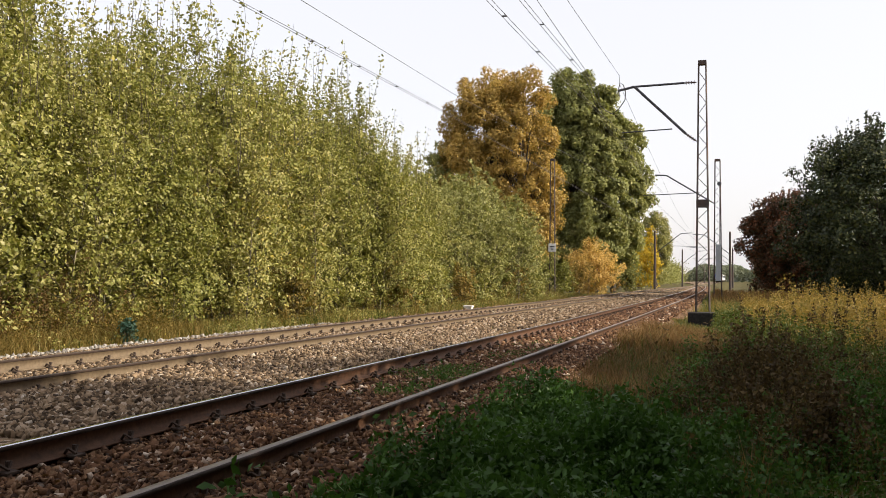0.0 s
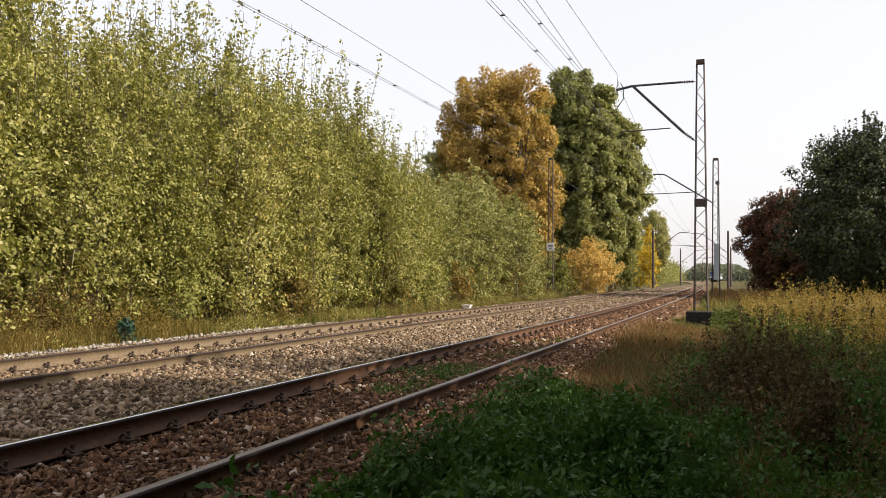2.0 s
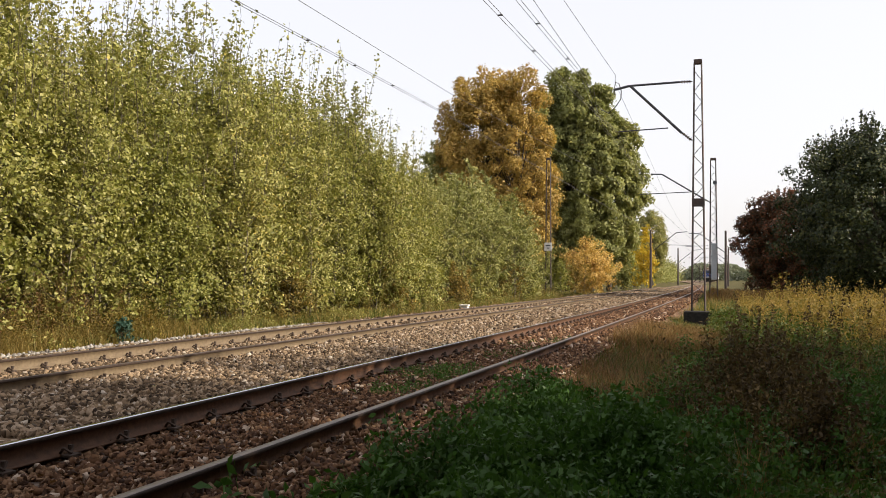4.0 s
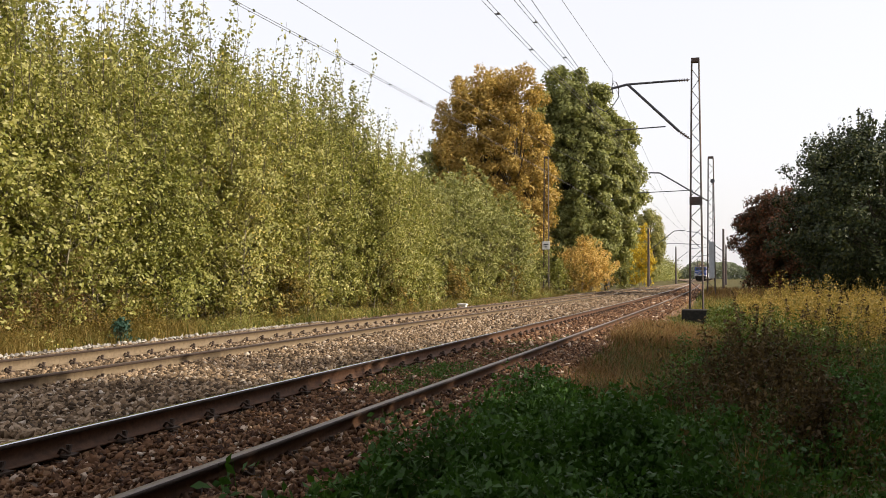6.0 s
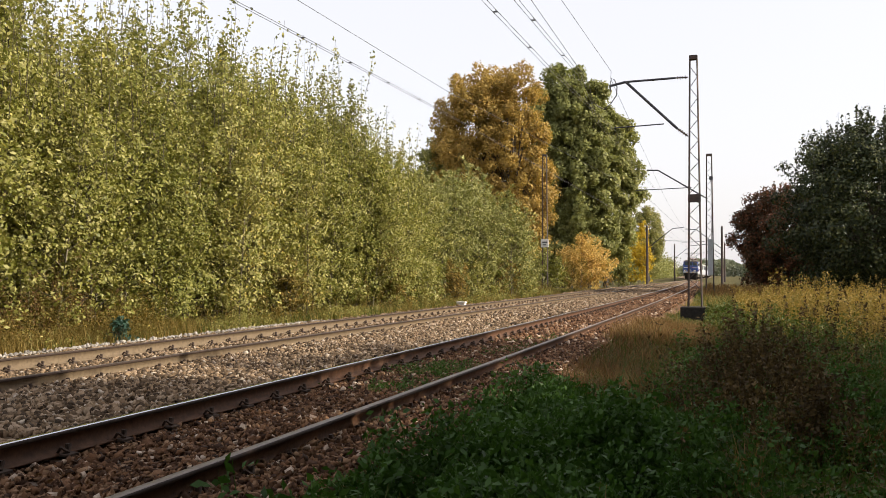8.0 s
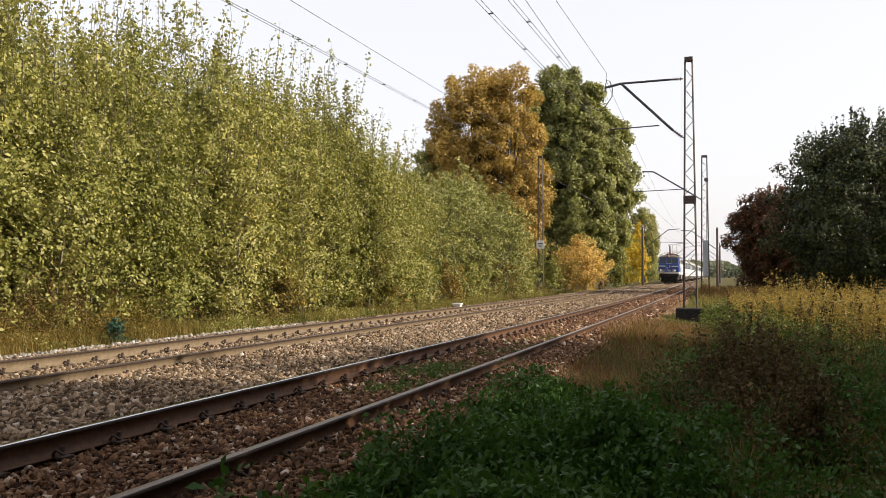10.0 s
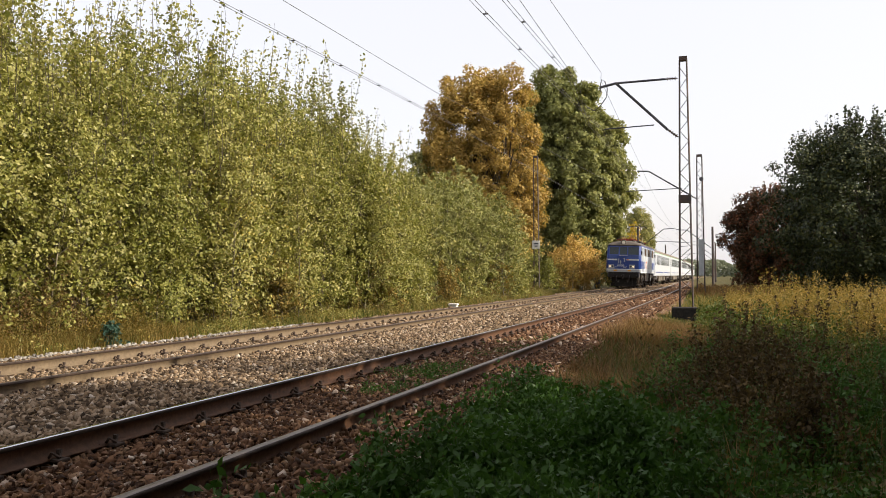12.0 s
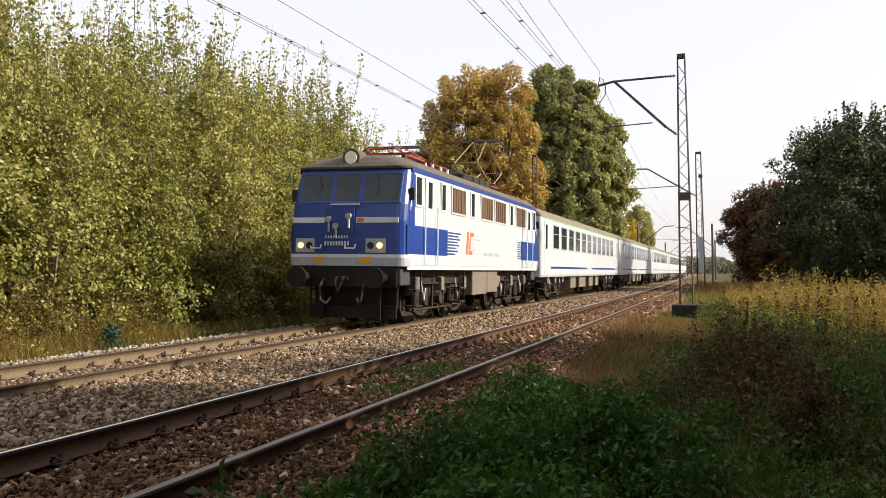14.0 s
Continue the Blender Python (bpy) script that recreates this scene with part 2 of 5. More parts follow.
M_PALEBAND = surface("light_grey_paint", (0.55, 0.57, 0.60), (0.66, 0.68, 0.70), 0.45, 0, 8, 1)
M_ORANGE = surface("orange_red_film", (0.60, 0.11, 0.03), (0.70, 0.15, 0.045), 0.45, bump=0)
M_AMBERMARK = surface("amber_film", (0.62, 0.30, 0.02), (0.72, 0.36, 0.03), 0.45, bump=0)
M_REDPAINT = surface("red_pantograph_paint", (0.20, 0.032, 0.024), (0.30, 0.05, 0.036), 0.6, bump=0.05)
M_TAN = surface("tan_pantograph_tube", (0.30, 0.21, 0.11), (0.40, 0.29, 0.16), 0.5, 0.4, bump=0.05)
M_GRILLE = surface("brown_grille", (0.085, 0.05, 0.03), (0.16, 0.10, 0.06), 0.6, 0.2, 30, 2)
M_GLASS = glass_mat("dark_window_glass")
M_CABGLASS = glass_mat("cab_window_glass", (0.02, 0.03, 0.032))
# steel under the noses, blackened in colour for the shade on that sunless side
M_SHADESTEEL = surface("shade_darkened_steel", (0.006, 0.0055, 0.005), (0.015, 0.013, 0.012), 0.55, 0.2, 12, 2, (0.035, 0.028, 0.022), 0.5)
M_BLACK = surface("black_rubber", (0.015, 0.015, 0.015), (0.03, 0.028, 0.027), 0.7)
M_LAMP = glow_mat("lit_headlamp", (1.0, 0.74, 0.42), 1.1)
M_LENS = glow_mat("lamp_lens", (0.62, 0.58, 0.48), 0.12)
M_GREENLINE = surface("green_line_film", (0.20, 0.42, 0.22), (0.26, 0.5, 0.28), 0.5, bump=0)

# ---- mesh tools ----
RNG = np.random.default_rng(7)


def shade(me, mats):
    for m in mats if isinstance(mats, (list, tuple)) else [mats]:
        me.materials.append(m)
    return me


def part(name, bm, material, parent=None, label=""):
    """One mesh object out of a bmesh, under a thing or a part."""
    me = bpy.data.meshes.new(name)
    bm.to_mesh(me)
    bm.free()
    shade(me, material)
    ob = new(name, me)
    ob.parent = parent
    return tagged(ob, label)


def thing(name, m, label, category, group="", kind=""):
    ob = new(name)
    ob.empty_display_size = 0.2
    ob.matrix_basis = m
    return tagged(ob, label, category, group, kind)


def array_mesh(name, verts, faces, material):
    """A mesh from arrays: verts (n, 3), faces (m, k)."""
    verts, faces = np.asarray(verts, np.float32), np.asarray(faces, np.int32)
    me = bpy.data.meshes.new(name)
    me.vertices.add(len(verts))
    me.vertices.foreach_set("co", verts.ravel())
    me.loops.add(faces.size)
    me.loops.foreach_set("vertex_index", faces.ravel())
    me.polygons.add(len(faces))
    me.polygons.foreach_set("loop_start", np.arange(0, faces.size, faces.shape[1], dtype=np.int32))
    me.update(calc_edges=True)
    return shade(me, material)


def box(bm, x0, x1, y0, y1, z0, z1, bevel=0.0, m=None):
    r = bmesh.ops.create_cube(bm, size=1)
    mat = Matrix.Translation(((x0 + x1) / 2, (y0 + y1) / 2, (z0 + z1) / 2)) @ Matrix.Diagonal((abs(x1 - x0), abs(y1 - y0), abs(z1 - z0), 1))
    bmesh.ops.transform(bm, matrix=(m @ mat) if m else mat, verts=r["verts"])
    if bevel:
        es = list({e for v in r["verts"] for e in v.link_edges})
        bmesh.ops.bevel(bm, geom=es, offset=bevel, segments=2, affect="EDGES", profile=0.5)
    return bm


def rod(bm, a, b, r, n=8, r2=None):
    a, b = Vector(a), Vector(b)
    d = b - a
    m = Matrix.Translation((a + b) / 2) @ d.to_track_quat("Z", "Y").to_matrix().to_4x4()
    bmesh.ops.create_cone(bm, cap_ends=True, segments=n, radius1=r, radius2=r if r2 is None else r2, depth=d.length, matrix=m)
    return bm


def tube(bm, pts, r, n=6):
    for a, b in zip(pts[:-1], pts[1:]):
        rod(bm, a, b, r, n)
    return bm


def B():
    return bmesh.new()


def cubes(*rows, bevel=0.0):
    bm = bmesh.new()
    for r in rows:
        box(bm, *r, bevel=bevel)
    return bm


# ---- the line ----


def xa(y):
    return -3.982 + 0.0109 * y - 0.1331e-3 * y * y


def xb(y):
    y = np.minimum(y, 192.0)
    return -8.653 + 1.02e-4 * y * y - 3.54e-7 * y ** 3


def ground_z(x, y):
    x, y = np.asarray(x, float), np.asarray(y, float)
    bed = np.clip((x + 13.4) / 1.0, 0, 1) * np.clip((-1.9 - x) / 0.9, 0, 1)
    side = np.where(x > -4, -0.28 - 0.24 * np.clip((x + 2.6) / 1.6, 0, 1), -0.36)
    return side + bed * 0.05 + 0.035 * np.sin(x * 1.3 + y * 0.4) * np.sin(y * 0.9 - x * 0.3) * (1 - bed)


def build_ground():
    ax = np.concatenate([np.linspace(-2500, -60, 12), np.linspace(-50, 40, 181), np.linspace(50, 2500, 12)])
    ay = np.concatenate([np.linspace(-2500, -45, 12), np.linspace(-40, 120, 241), np.linspace(130, 3000, 20)])
    gx, gy = np.meshgrid(ax, ay)
    v = np.stack([gx, gy, ground_z(gx, gy)], -1).reshape(-1, 3)
    i = np.arange(len(ay) - 1)[:, None] * len(ax) + np.arange(len(ax) - 1)[None]
    f = np.stack([i, i + 1, i + 1 + len(ax), i + len(ax)], -1).reshape(-1, 4)
    tagged(new("ground", array_mesh("ground", v, f, M_GROUND)), "dry autumn meadow soil with patchy grass", "ground", kind="structure")


def build_bed(name, label, material, left, right, top, y0, y1, slope=0.0):
    """A ballast bed between two lines, with sloping shoulders."""
    ys = np.concatenate([np.arange(y0, 40, 0.5), np.arange(40, y1, 4)])
    rows = []
    for y in ys:
        l, r = left(y), right(y)
        w = 0.10 * math.sin(y * 1.7) + 0.07 * math.sin(y * 4.1)
        xs = [l - 0.7 + w, l] + list(np.linspace(l, r, 9)[1:-1]) + [r, r + 0.7 - w]
        zs = [-0.50] + [top + 0.015 * math.sin(k * 2.1 + y * 2.3) for k in range(9)] + [-0.50]
        rows.append([(a, y, b) for a, b in zip(xs, zs)])
    n = len(rows[0])
    v = np.array(rows).reshape(-1, 3)
    i = np.arange(len(ys) - 1)[:, None] * n + np.arange(n - 1)[None]
    f = np.stack([i, i + 1, i + 1 + n, i + n], -1).reshape(-1, 4)
    return tagged(new(name, array_mesh(name, v, f, material)), label, "ballast", kind="structure")


STONE_V = np.array([(-1, -1, -1), (1, -1, -1), (1, 1, -1), (-1, 1, -1), (-1, -1, 1), (1, -1, 1), (1, 1, 1), (-1, 1, 1)], float) * 0.5
STONE_F = np.array([(0, 3, 2, 1), (4, 5, 6, 7), (0, 1, 5, 4), (1, 2, 6, 5), (2, 3, 7, 6), (3, 0, 4, 7)])


def turns(n, rng):
    q = rng.normal(size=(n, 4))
    q /= np.linalg.norm(q, axis=1)[:, None]
    w, x, y, z = q.T
    return np.stack([1 - 2 * (y * y + z * z), 2 * (x * y - z * w), 2 * (x * z + y * w), 2 * (x * y + z * w), 1 - 2 * (x * x + z * z), 2 * (y * z - x * w), 2 * (x * z - y * w), 2 * (y * z + x * w), 1 - 2 * (x * x + y * y)], -1).reshape(n, 3, 3)


def stones(name, label, material, pts, size):
    n = len(pts)
    v = (STONE_V[None] + RNG.uniform(-0.3, 0.3, (n, 8, 3))) * RNG.uniform(0.42, 1.2, (n, 1, 3))
    v = np.einsum("nij,nkj->nki", turns(n, RNG), v) * (size * RNG.uniform(0.6, 1.35, n))[:, None, None] + pts[:, None]
    f = STONE_F[None] + 8 * np.arange(n)[:, None, None]
    return tagged(new(name, array_mesh(name, v.reshape(-1, 3), f.reshape(-1, 4), material)), label, "ballast stones", kind="stuff")


def strew(n, y0, y1, left, right, z):
    y = y0 + (y1 - y0) * RNG.random(n) ** 1.35
    s = RNG.random(n)
    x = left(y) * (1 - s) + right(y) * s
    return np.stack([x, y, z + RNG.uniform(-0.012, 0.02, n)], -1)


RAIL_HALF = [(0.0, 0.0), (0.036, -0.004), (0.036, -0.036), (0.010, -0.050), (0.009, -0.128), (0.030, -0.150), (0.072, -0.158), (0.072, -0.172), (0.0, -0.172)]


def build_rail(name, centre, offset, lift, parent, web, head, y1):
    """A flat-bottomed rail along the line, the polished head its own face strip."""
    prof = RAIL_HALF[1:-1] + [(-x, z) for x, z in RAIL_HALF[-2:0:-1]]
    ys = np.concatenate([np.arange(-14, 40, 1.0), np.arange(40, y1 + 0.1, 3.0)])
    v, n = [], len(prof)
    for y in ys:
        for x, z in prof:
            v.append((centre(y) + offset + x, y, z + lift))
    i = np.arange(len(ys) - 1)[:, None] * n + np.arange(n)[None]
    j = np.arange(len(ys) - 1)[:, None] * n + (np.arange(n)[None] + 1) % n
    f = np.stack([i, i + n, j + n, j], -1).reshape(-1, 4)
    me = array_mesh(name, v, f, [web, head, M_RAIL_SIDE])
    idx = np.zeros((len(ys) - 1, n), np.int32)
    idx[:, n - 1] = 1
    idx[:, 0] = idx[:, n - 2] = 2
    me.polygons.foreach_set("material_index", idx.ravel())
    ob = new(name, me)
    ob.parent = parent


def clip_mesh():
    bm = B()
    for s in (-1, 1):
        box(bm, s * 0.075, s * 0.155, -0.06, 0.06, -0.172, -0.150, 0.004)
        tube(bm, [(s * 0.05, -0.04, -0.148), (s * 0.085, -0.05, -0.105), (s * 0.13, -0.02, -0.14), (s * 0.10, 0.03, -0.095), (s * 0.055, 0.045, -0.145)], 0.011, 5)
        rod(bm, (s * 0.10, 0, -0.16), (s * 0.10, 0, -0.085), 0.016, 6)
    me = bpy.data.meshes.new("rail_clip")
    bm.to_mesh(me)
    bm.free()
    return shade(me, M_CLIP)


def sleeper_mesh():
    bm = B()
    box(bm, -1.25, 1.25, -0.13, 0.13, -0.40, -0.195, 0.02)
    me = bpy.data.meshes.new("sleeper")
    bm.to_mesh(me)
    bm.free()
    return shade(me, M_SLEEPER)


def build_track(name, label, centre, cant, web, outer, head, y1):
    track = thing(name, pose(0, 0, 0), label, "railway track", kind="structure")
    build_rail("rail", centre, -0.7535, cant / 2, track, web, outer, y1)
    build_rail("rail", centre, 0.7535, -cant / 2, track, web, head, y1)
    clip, slab = clip_mesh(), sleeper_mesh()
    tilt = math.degrees(cant / 1.507)
    y = 1.0
    while y < 112:
        turn = math.degrees(math.atan(-(centre(y + 0.5) - centre(y - 0.5))))
        ob = new("sleeper", slab)
        ob.parent = track
        ob.matrix_basis = pose(centre(y), y, 0, 0, tilt, turn)
        for s in (-1, 1):
            c = new("rail_clip", clip)
            c.parent = track
            c.matrix_basis = pose(centre(y) + s * 0.7535, y, -s * cant / 2, 0, tilt, turn)
        y += 0.62
    return track


# ---- plants ----
LEAF = np.array([(0, -0.5, 0), (0.36, 0.0, 0.10), (0, 0.55, 0), (-0.36, 0.0, 0.10)])


def leaf_cloud(pts, size, rng, narrow=1.0, out=None, mix=1.0):
    """A folded leaf at every point. out: the way each leaf's face leans, strewn at random about it."""
    pts = np.asarray(pts)
    n = len(pts)
    nor = rng.normal(size=(n, 3)) * 0.6
    if out is not None:
        nor = nor + mix * out
    nor /= np.linalg.norm(nor, axis=1)[:, None] + 1e-9
    t1 = np.cross(nor, rng.normal(size=(n, 3)))
    t1 /= np.linalg.norm(t1, axis=1)[:, None] + 1e-9
    t2 = np.cross(nor, t1)
    k = size * rng.uniform(0.6, 1.3, n)
    axes = np.stack([t1 * narrow, t2, nor], 1) * k[:, None, None]
    v = np.einsum("ki,nij->nkj", LEAF, axes) + pts[:, None]
    return v.reshape(-1, 3), np.arange(4 * n).reshape(n, 4)


def limb(verts, faces, pts, r0, r1, n=5):
    """A tapering limb through pts, appended to the lists."""
    pts = [Vector(p) for p in pts]
    base = len(verts)
    for k, p in enumerate(pts):
        d = (pts[min(k + 1, len(pts) - 1)] - pts[max(k - 1, 0)]).normalized()
        u = d.orthogonal().normalized()
        w = d.cross(u)
        r = r0 + (r1 - r0) * k / (len(pts) - 1)
        for a in range(n):
            t = 2 * math.pi * a / n
            verts.append(p + (u * math.cos(t) + w * math.sin(t)) * r)
    for k in range(len(pts) - 1):
        for a in range(n):
            i, j = base + k * n + a, base + k * n + (a + 1) % n
            faces.append((i, j, j + n, i + n))


def tree_parts(ob, bv, tv, tf, v, f, bark, mat):
    """Trunk, branches and leafy crown, each a mesh under the tree."""
    for vv, ff in bv:
        o = new("trunk", array_mesh("trunk", [tuple(x) for x in vv], ff, bark))
        o.parent = ob
    for name, vv, ff, m in (("branchwork", [tuple(x) for x in tv], tf, M_BARK_DARK), ("crown", v, f, mat)):
        o = new(name, array_mesh(name, vv, ff, m))
        o.parent = ob
        tagged(o, kind="stuff")


def sapling(name, label, h, radius, nleaf, leaf, seed, mat, bark, bare=0.10, narrow=1.0, category="tree", stems=1, group="", leaders=0, top=1.0):
    """A slender young tree: stems with rising side shoots, leaves along the shoots."""
    rng = np.random.default_rng(seed)
    tv, tf, spots, lean_out = [], [], [], []
    bv = []
    for s in range(stems):
        bx, by = (rng.normal(0, 0.6, 2) * min(1.0, h / 6) if s else (0, 0))
        hh = h * (1 if s == 0 else rng.uniform(0.55, 0.95))
        lean = rng.normal(0, 0.035, 2) + (np.array([bx, by]) * 0.10 if s else 0)
        bend = rng.normal(0, 0.12, (7, 2)).cumsum(0) * 0.35
        axis = [Vector((bx + lean[0] * hh * k / 6 + bend[k, 0] * (k > 0), by + lean[1] * hh * k / 6 + bend[k, 1] * (k > 0), hh * k / 6 - 0.25 * (k == 0))) for k in range(7)]
        bv.append(([], []))
        limb(*bv[-1], axis, 0.009 + 0.0028 * hh, 0.005, 6)

        def along(t):
            k = min(int(t * 6), 5)
            return axis[k].lerp(axis[k + 1], t * 6 - k)
        shoots = int(34 * hh / 7) + 6
        for i in range(shoots):
            t = bare + (top - bare) * (i + rng.random()) / shoots
            p = along(min(t, 0.999))
            wide = radius * (0.55 + 0.55 * math.sin(math.pi * min(1, t * 0.9 + 0.12))) * (1.0 - 0.45 * max(0, t - 0.55) / 0.45)
            ln = wide * rng.uniform(0.55, 1.25)
            a = rng.uniform(0, 2 * math.pi)
            rise = rng.uniform(0.1, 0.8) + 0.7 * t
            d = Vector((math.cos(a), math.sin(a), rise)).normalized()
            mid = p + d * ln * 0.55
            tip = mid + (d + Vector((0, 0, rng.uniform(-0.1, 0.5)))).normalized() * ln * 0.5
            limb(tv, tf, [p, mid, tip], 0.006 + 0.003 * ln, 0.002, 4)
            m = max(4, int(nleaf / shoots / stems * (0.5 + ln / radius)))
            sprigs = max(2, m // 11)
            q = 0.22 + 0.78 * rng.random(sprigs) ** 0.8
            hub = np.array(p)[None] * (1 - q[:, None]) + np.array(tip)[None] * q[:, None]
            hub = hub + rng.normal(0, 0.03 + 0.11 * radius, (sprigs, 3)) * np.array([1, 1, 0.7])
            spots.append(np.repeat(hub, 11, 0) + rng.normal(0, 0.022 + 0.036 * radius, (sprigs * 11, 3)))
            lean_out.append(np.repeat([[d.x * 0.8, d.y * 0.8, 0.45]], sprigs * 11, 0))
        m = int(nleaf * 0.02) + 6
        spots.append(np.array([np.array(along(min(0.999, 1 - 0.16 * x))) for x in rng.random(m)]) + rng.normal(0, 0.07, (m, 3)))
        lean_out.append(np.repeat([[0, 0, 0.6]], m, 0))
        for i in range(leaders):
            p = along(rng.uniform(0.7, 0.98)) + Vector((*rng.normal(0, 0.45, 2), 0))
            q = p + Vector((*rng.normal(0, 0.14, 2), rng.uniform(0.9, 2.4)))
            limb(tv, tf, [p, p.lerp(q, 0.5) + Vector((*rng.normal(0, 0.04, 2), 0)), q], 0.008, 0.003, 4)
            m = 34
            w = rng.random(m)[:, None]
            spots.append(np.array(p)[None] * (1 - w) + np.array(q)[None] * w + rng.normal(0, 0.08, (m, 3)))
            lean_out.append(rng.normal(size=(m, 3)))
    ob = thing(name, pose(0, 0, 0), label, category, group)
    v, f = leaf_cloud(np.concatenate(spots), leaf, rng, narrow, np.concatenate(lean_out))
    tree_parts(ob, bv, tv, tf, v, f, bark, mat)
    return ob


def broad_tree(name, label, h, rx, rz, nclump, per, leaf, seed, mat, bark, trunk_r=0.3, low=0.12, category="tree", sprays=0, lump=0.19, group="", rough=1.0, shoot=0.12):
    """A broad tree: trunk, limbs to every clump, leaves in billowing clumps with gaps between them."""
    rng = np.random.default_rng(seed)
    tv, tf, spots, outs = [], [], [], []
    zc = h - rz
    fork = Vector((0, 0, max(h * low, 0.4)))
    bv = [([], [])]
    limb(*bv[0], [(0, 0, -0.4), fork * 0.5, fork, (rng.normal(0, 0.2), rng.normal(0, 0.2), zc + rz * 0.6)], trunk_r, trunk_r * 0.25, 8)
    ph = rng.uniform(0, 6, 3)
    for i in range(nclump):
        u = rng.normal(size=3)
        u /= np.linalg.norm(u)
        rad = rng.uniform(0.4, 1.0) ** 0.42
        az = math.atan2(u[1], u[0])
        wob = 1 + rough * (0.13 * math.sin(3 * az + ph[0]) + 0.10 * math.sin(5 * az + 4 * u[2] + ph[1]) + 0.07 * rng.normal())
        flat = math.sqrt(max(0.0, 1 - u[2] * u[2])) ** 0.8
        c = np.array([math.cos(az) * flat * rx * rad * wob, math.sin(az) * flat * rx * rad * wob, zc + u[2] * rz * rad * (0.9 + 0.1 * wob)])
        s = lump * rx * rng.uniform(0.6, 1.3)
        c[2] = max(c[2], s * 0.6)
        p = np.array([0, 0, min(max(fork.z, c[2] * 0.55), h * 0.8)])
        if i % 3 == 0 and rad < 0.9:
            limb(tv, tf, [tuple(p), tuple(p * 0.45 + c * 0.55 + rng.normal(0, 0.15, 3)), tuple(c)], trunk_r * 0.2, 0.012, 4)
        m = int(per * (s / (lump * rx)) ** 1.7)
        d = rng.normal(size=(m, 3))
        d /= np.linalg.norm(d, axis=1)[:, None]
        d[:, 2] = np.abs(d[:, 2]) * np.where(rng.random(m) < 0.66, 1, -1)
        q = s * (0.55 + 0.5 * rng.random(m) ** 0.7)[:, None] * (1 + 0.22 * np.sin(d[:, :1] * 7 + d[:, 1:2] * 5 + i))
        spots.append(c + d * q * np.array([0.95, 0.95, 1.0]))
        outs.append(d * 0.9 + np.array([u[0], u[1], u[2]]) * 0.35 + np.array([0, 0, 0.25]))
    for i in range(sprays):
        a, g = rng.uniform(0, 2 * math.pi), rx * rng.uniform(0.1, 0.95)
        z = zc + rz * math.sqrt(max(0.02, 1 - (g / rx) ** 2)) * 0.95
        p = Vector((g * math.cos(a), g * math.sin(a), z))
        q = p + Vector((rng.normal(0, 0.22), rng.normal(0, 0.22), rng.uniform(0.3, 1.0) * h * shoot))
        limb(tv, tf, [p - Vector((0, 0, 0.8)), p, q], 0.018, 0.004, 4)
        m = max(14, int(per * 0.06))
        t = rng.random(m)[:, None]
        spots.append(np.array(p)[None] * (1 - t) + np.array(q)[None] * t + rng.normal(0, 0.06, (m, 3)))
        outs.append(rng.normal(size=(m, 3)))
    ob = thing(name, pose(0, 0, 0), label, category, group)
    v, f = leaf_cloud(np.concatenate(spots), leaf, rng, 1.0, np.concatenate(outs))
    tree_parts(ob, bv, tv, tf, v, f, bark, mat)
    return ob


def blades(name, label, pts, height, width, mat, category="grass", lean=0.3):
    """Blades of grass: a bent strip of two faces from each point."""
    n = len(pts)
    h = height * RNG.uniform(0.45, 1.25, n)
    a = RNG.uniform(0, 2 * math.pi, n)
    side = np.stack([np.cos(a), np.sin(a), 0 * a], -1)
    out = np.stack([-np.sin(a), np.cos(a), 0 * a], -1) * (lean * RNG.uniform(0.2, 1.5, n))[:, None]
    w = (width * RNG.uniform(0.6, 1.4, n))[:, None]
    up = np.array([0, 0, 1.0])
    p0 = pts
    p1 = pts + (up + 0.35 * out) * (h * 0.55)[:, None]
    p2 = pts + (up * 0.97 + out) * h[:, None]
    v = np.stack([p0 - side * w, p0 + side * w, p1 + side * w * 0.8, p1 - side * w * 0.8, p2 + side * w * 0.2, p2 - side * w * 0.2], 1)
    k = 6 * np.arange(n)[:, None, None]
    f = (np.array([(0, 1, 2, 3), (3, 2, 4, 5)])[None] + k).reshape(-1, 4)
    return tagged(new(name, array_mesh(name, v.reshape(-1, 3), f, mat)), label, category, kind="stuff")


def scatter(n, x0, x1, y0, y1, keep=None, sink=0.03):
    x, y = RNG.uniform(x0, x1, n), y0 + (y1 - y0) * RNG.random(n)
    if keep is not None:
        k = keep(x, y)
        x, y = x[k], y[k]
    return np.stack([x, y, ground_z(x, y) - sink], -1)


def patchy(x, y, scale, cut, seed=0.0):
    v = np.sin(x * 1.9 / scale + seed) * np.sin(y * 1.3 / scale - seed) + 0.6 * np.sin(x * 3.7 / scale - y * 2.9 / scale + seed * 2)
    return v + 0.5 * RNG.normal(size=len(x)) > cut


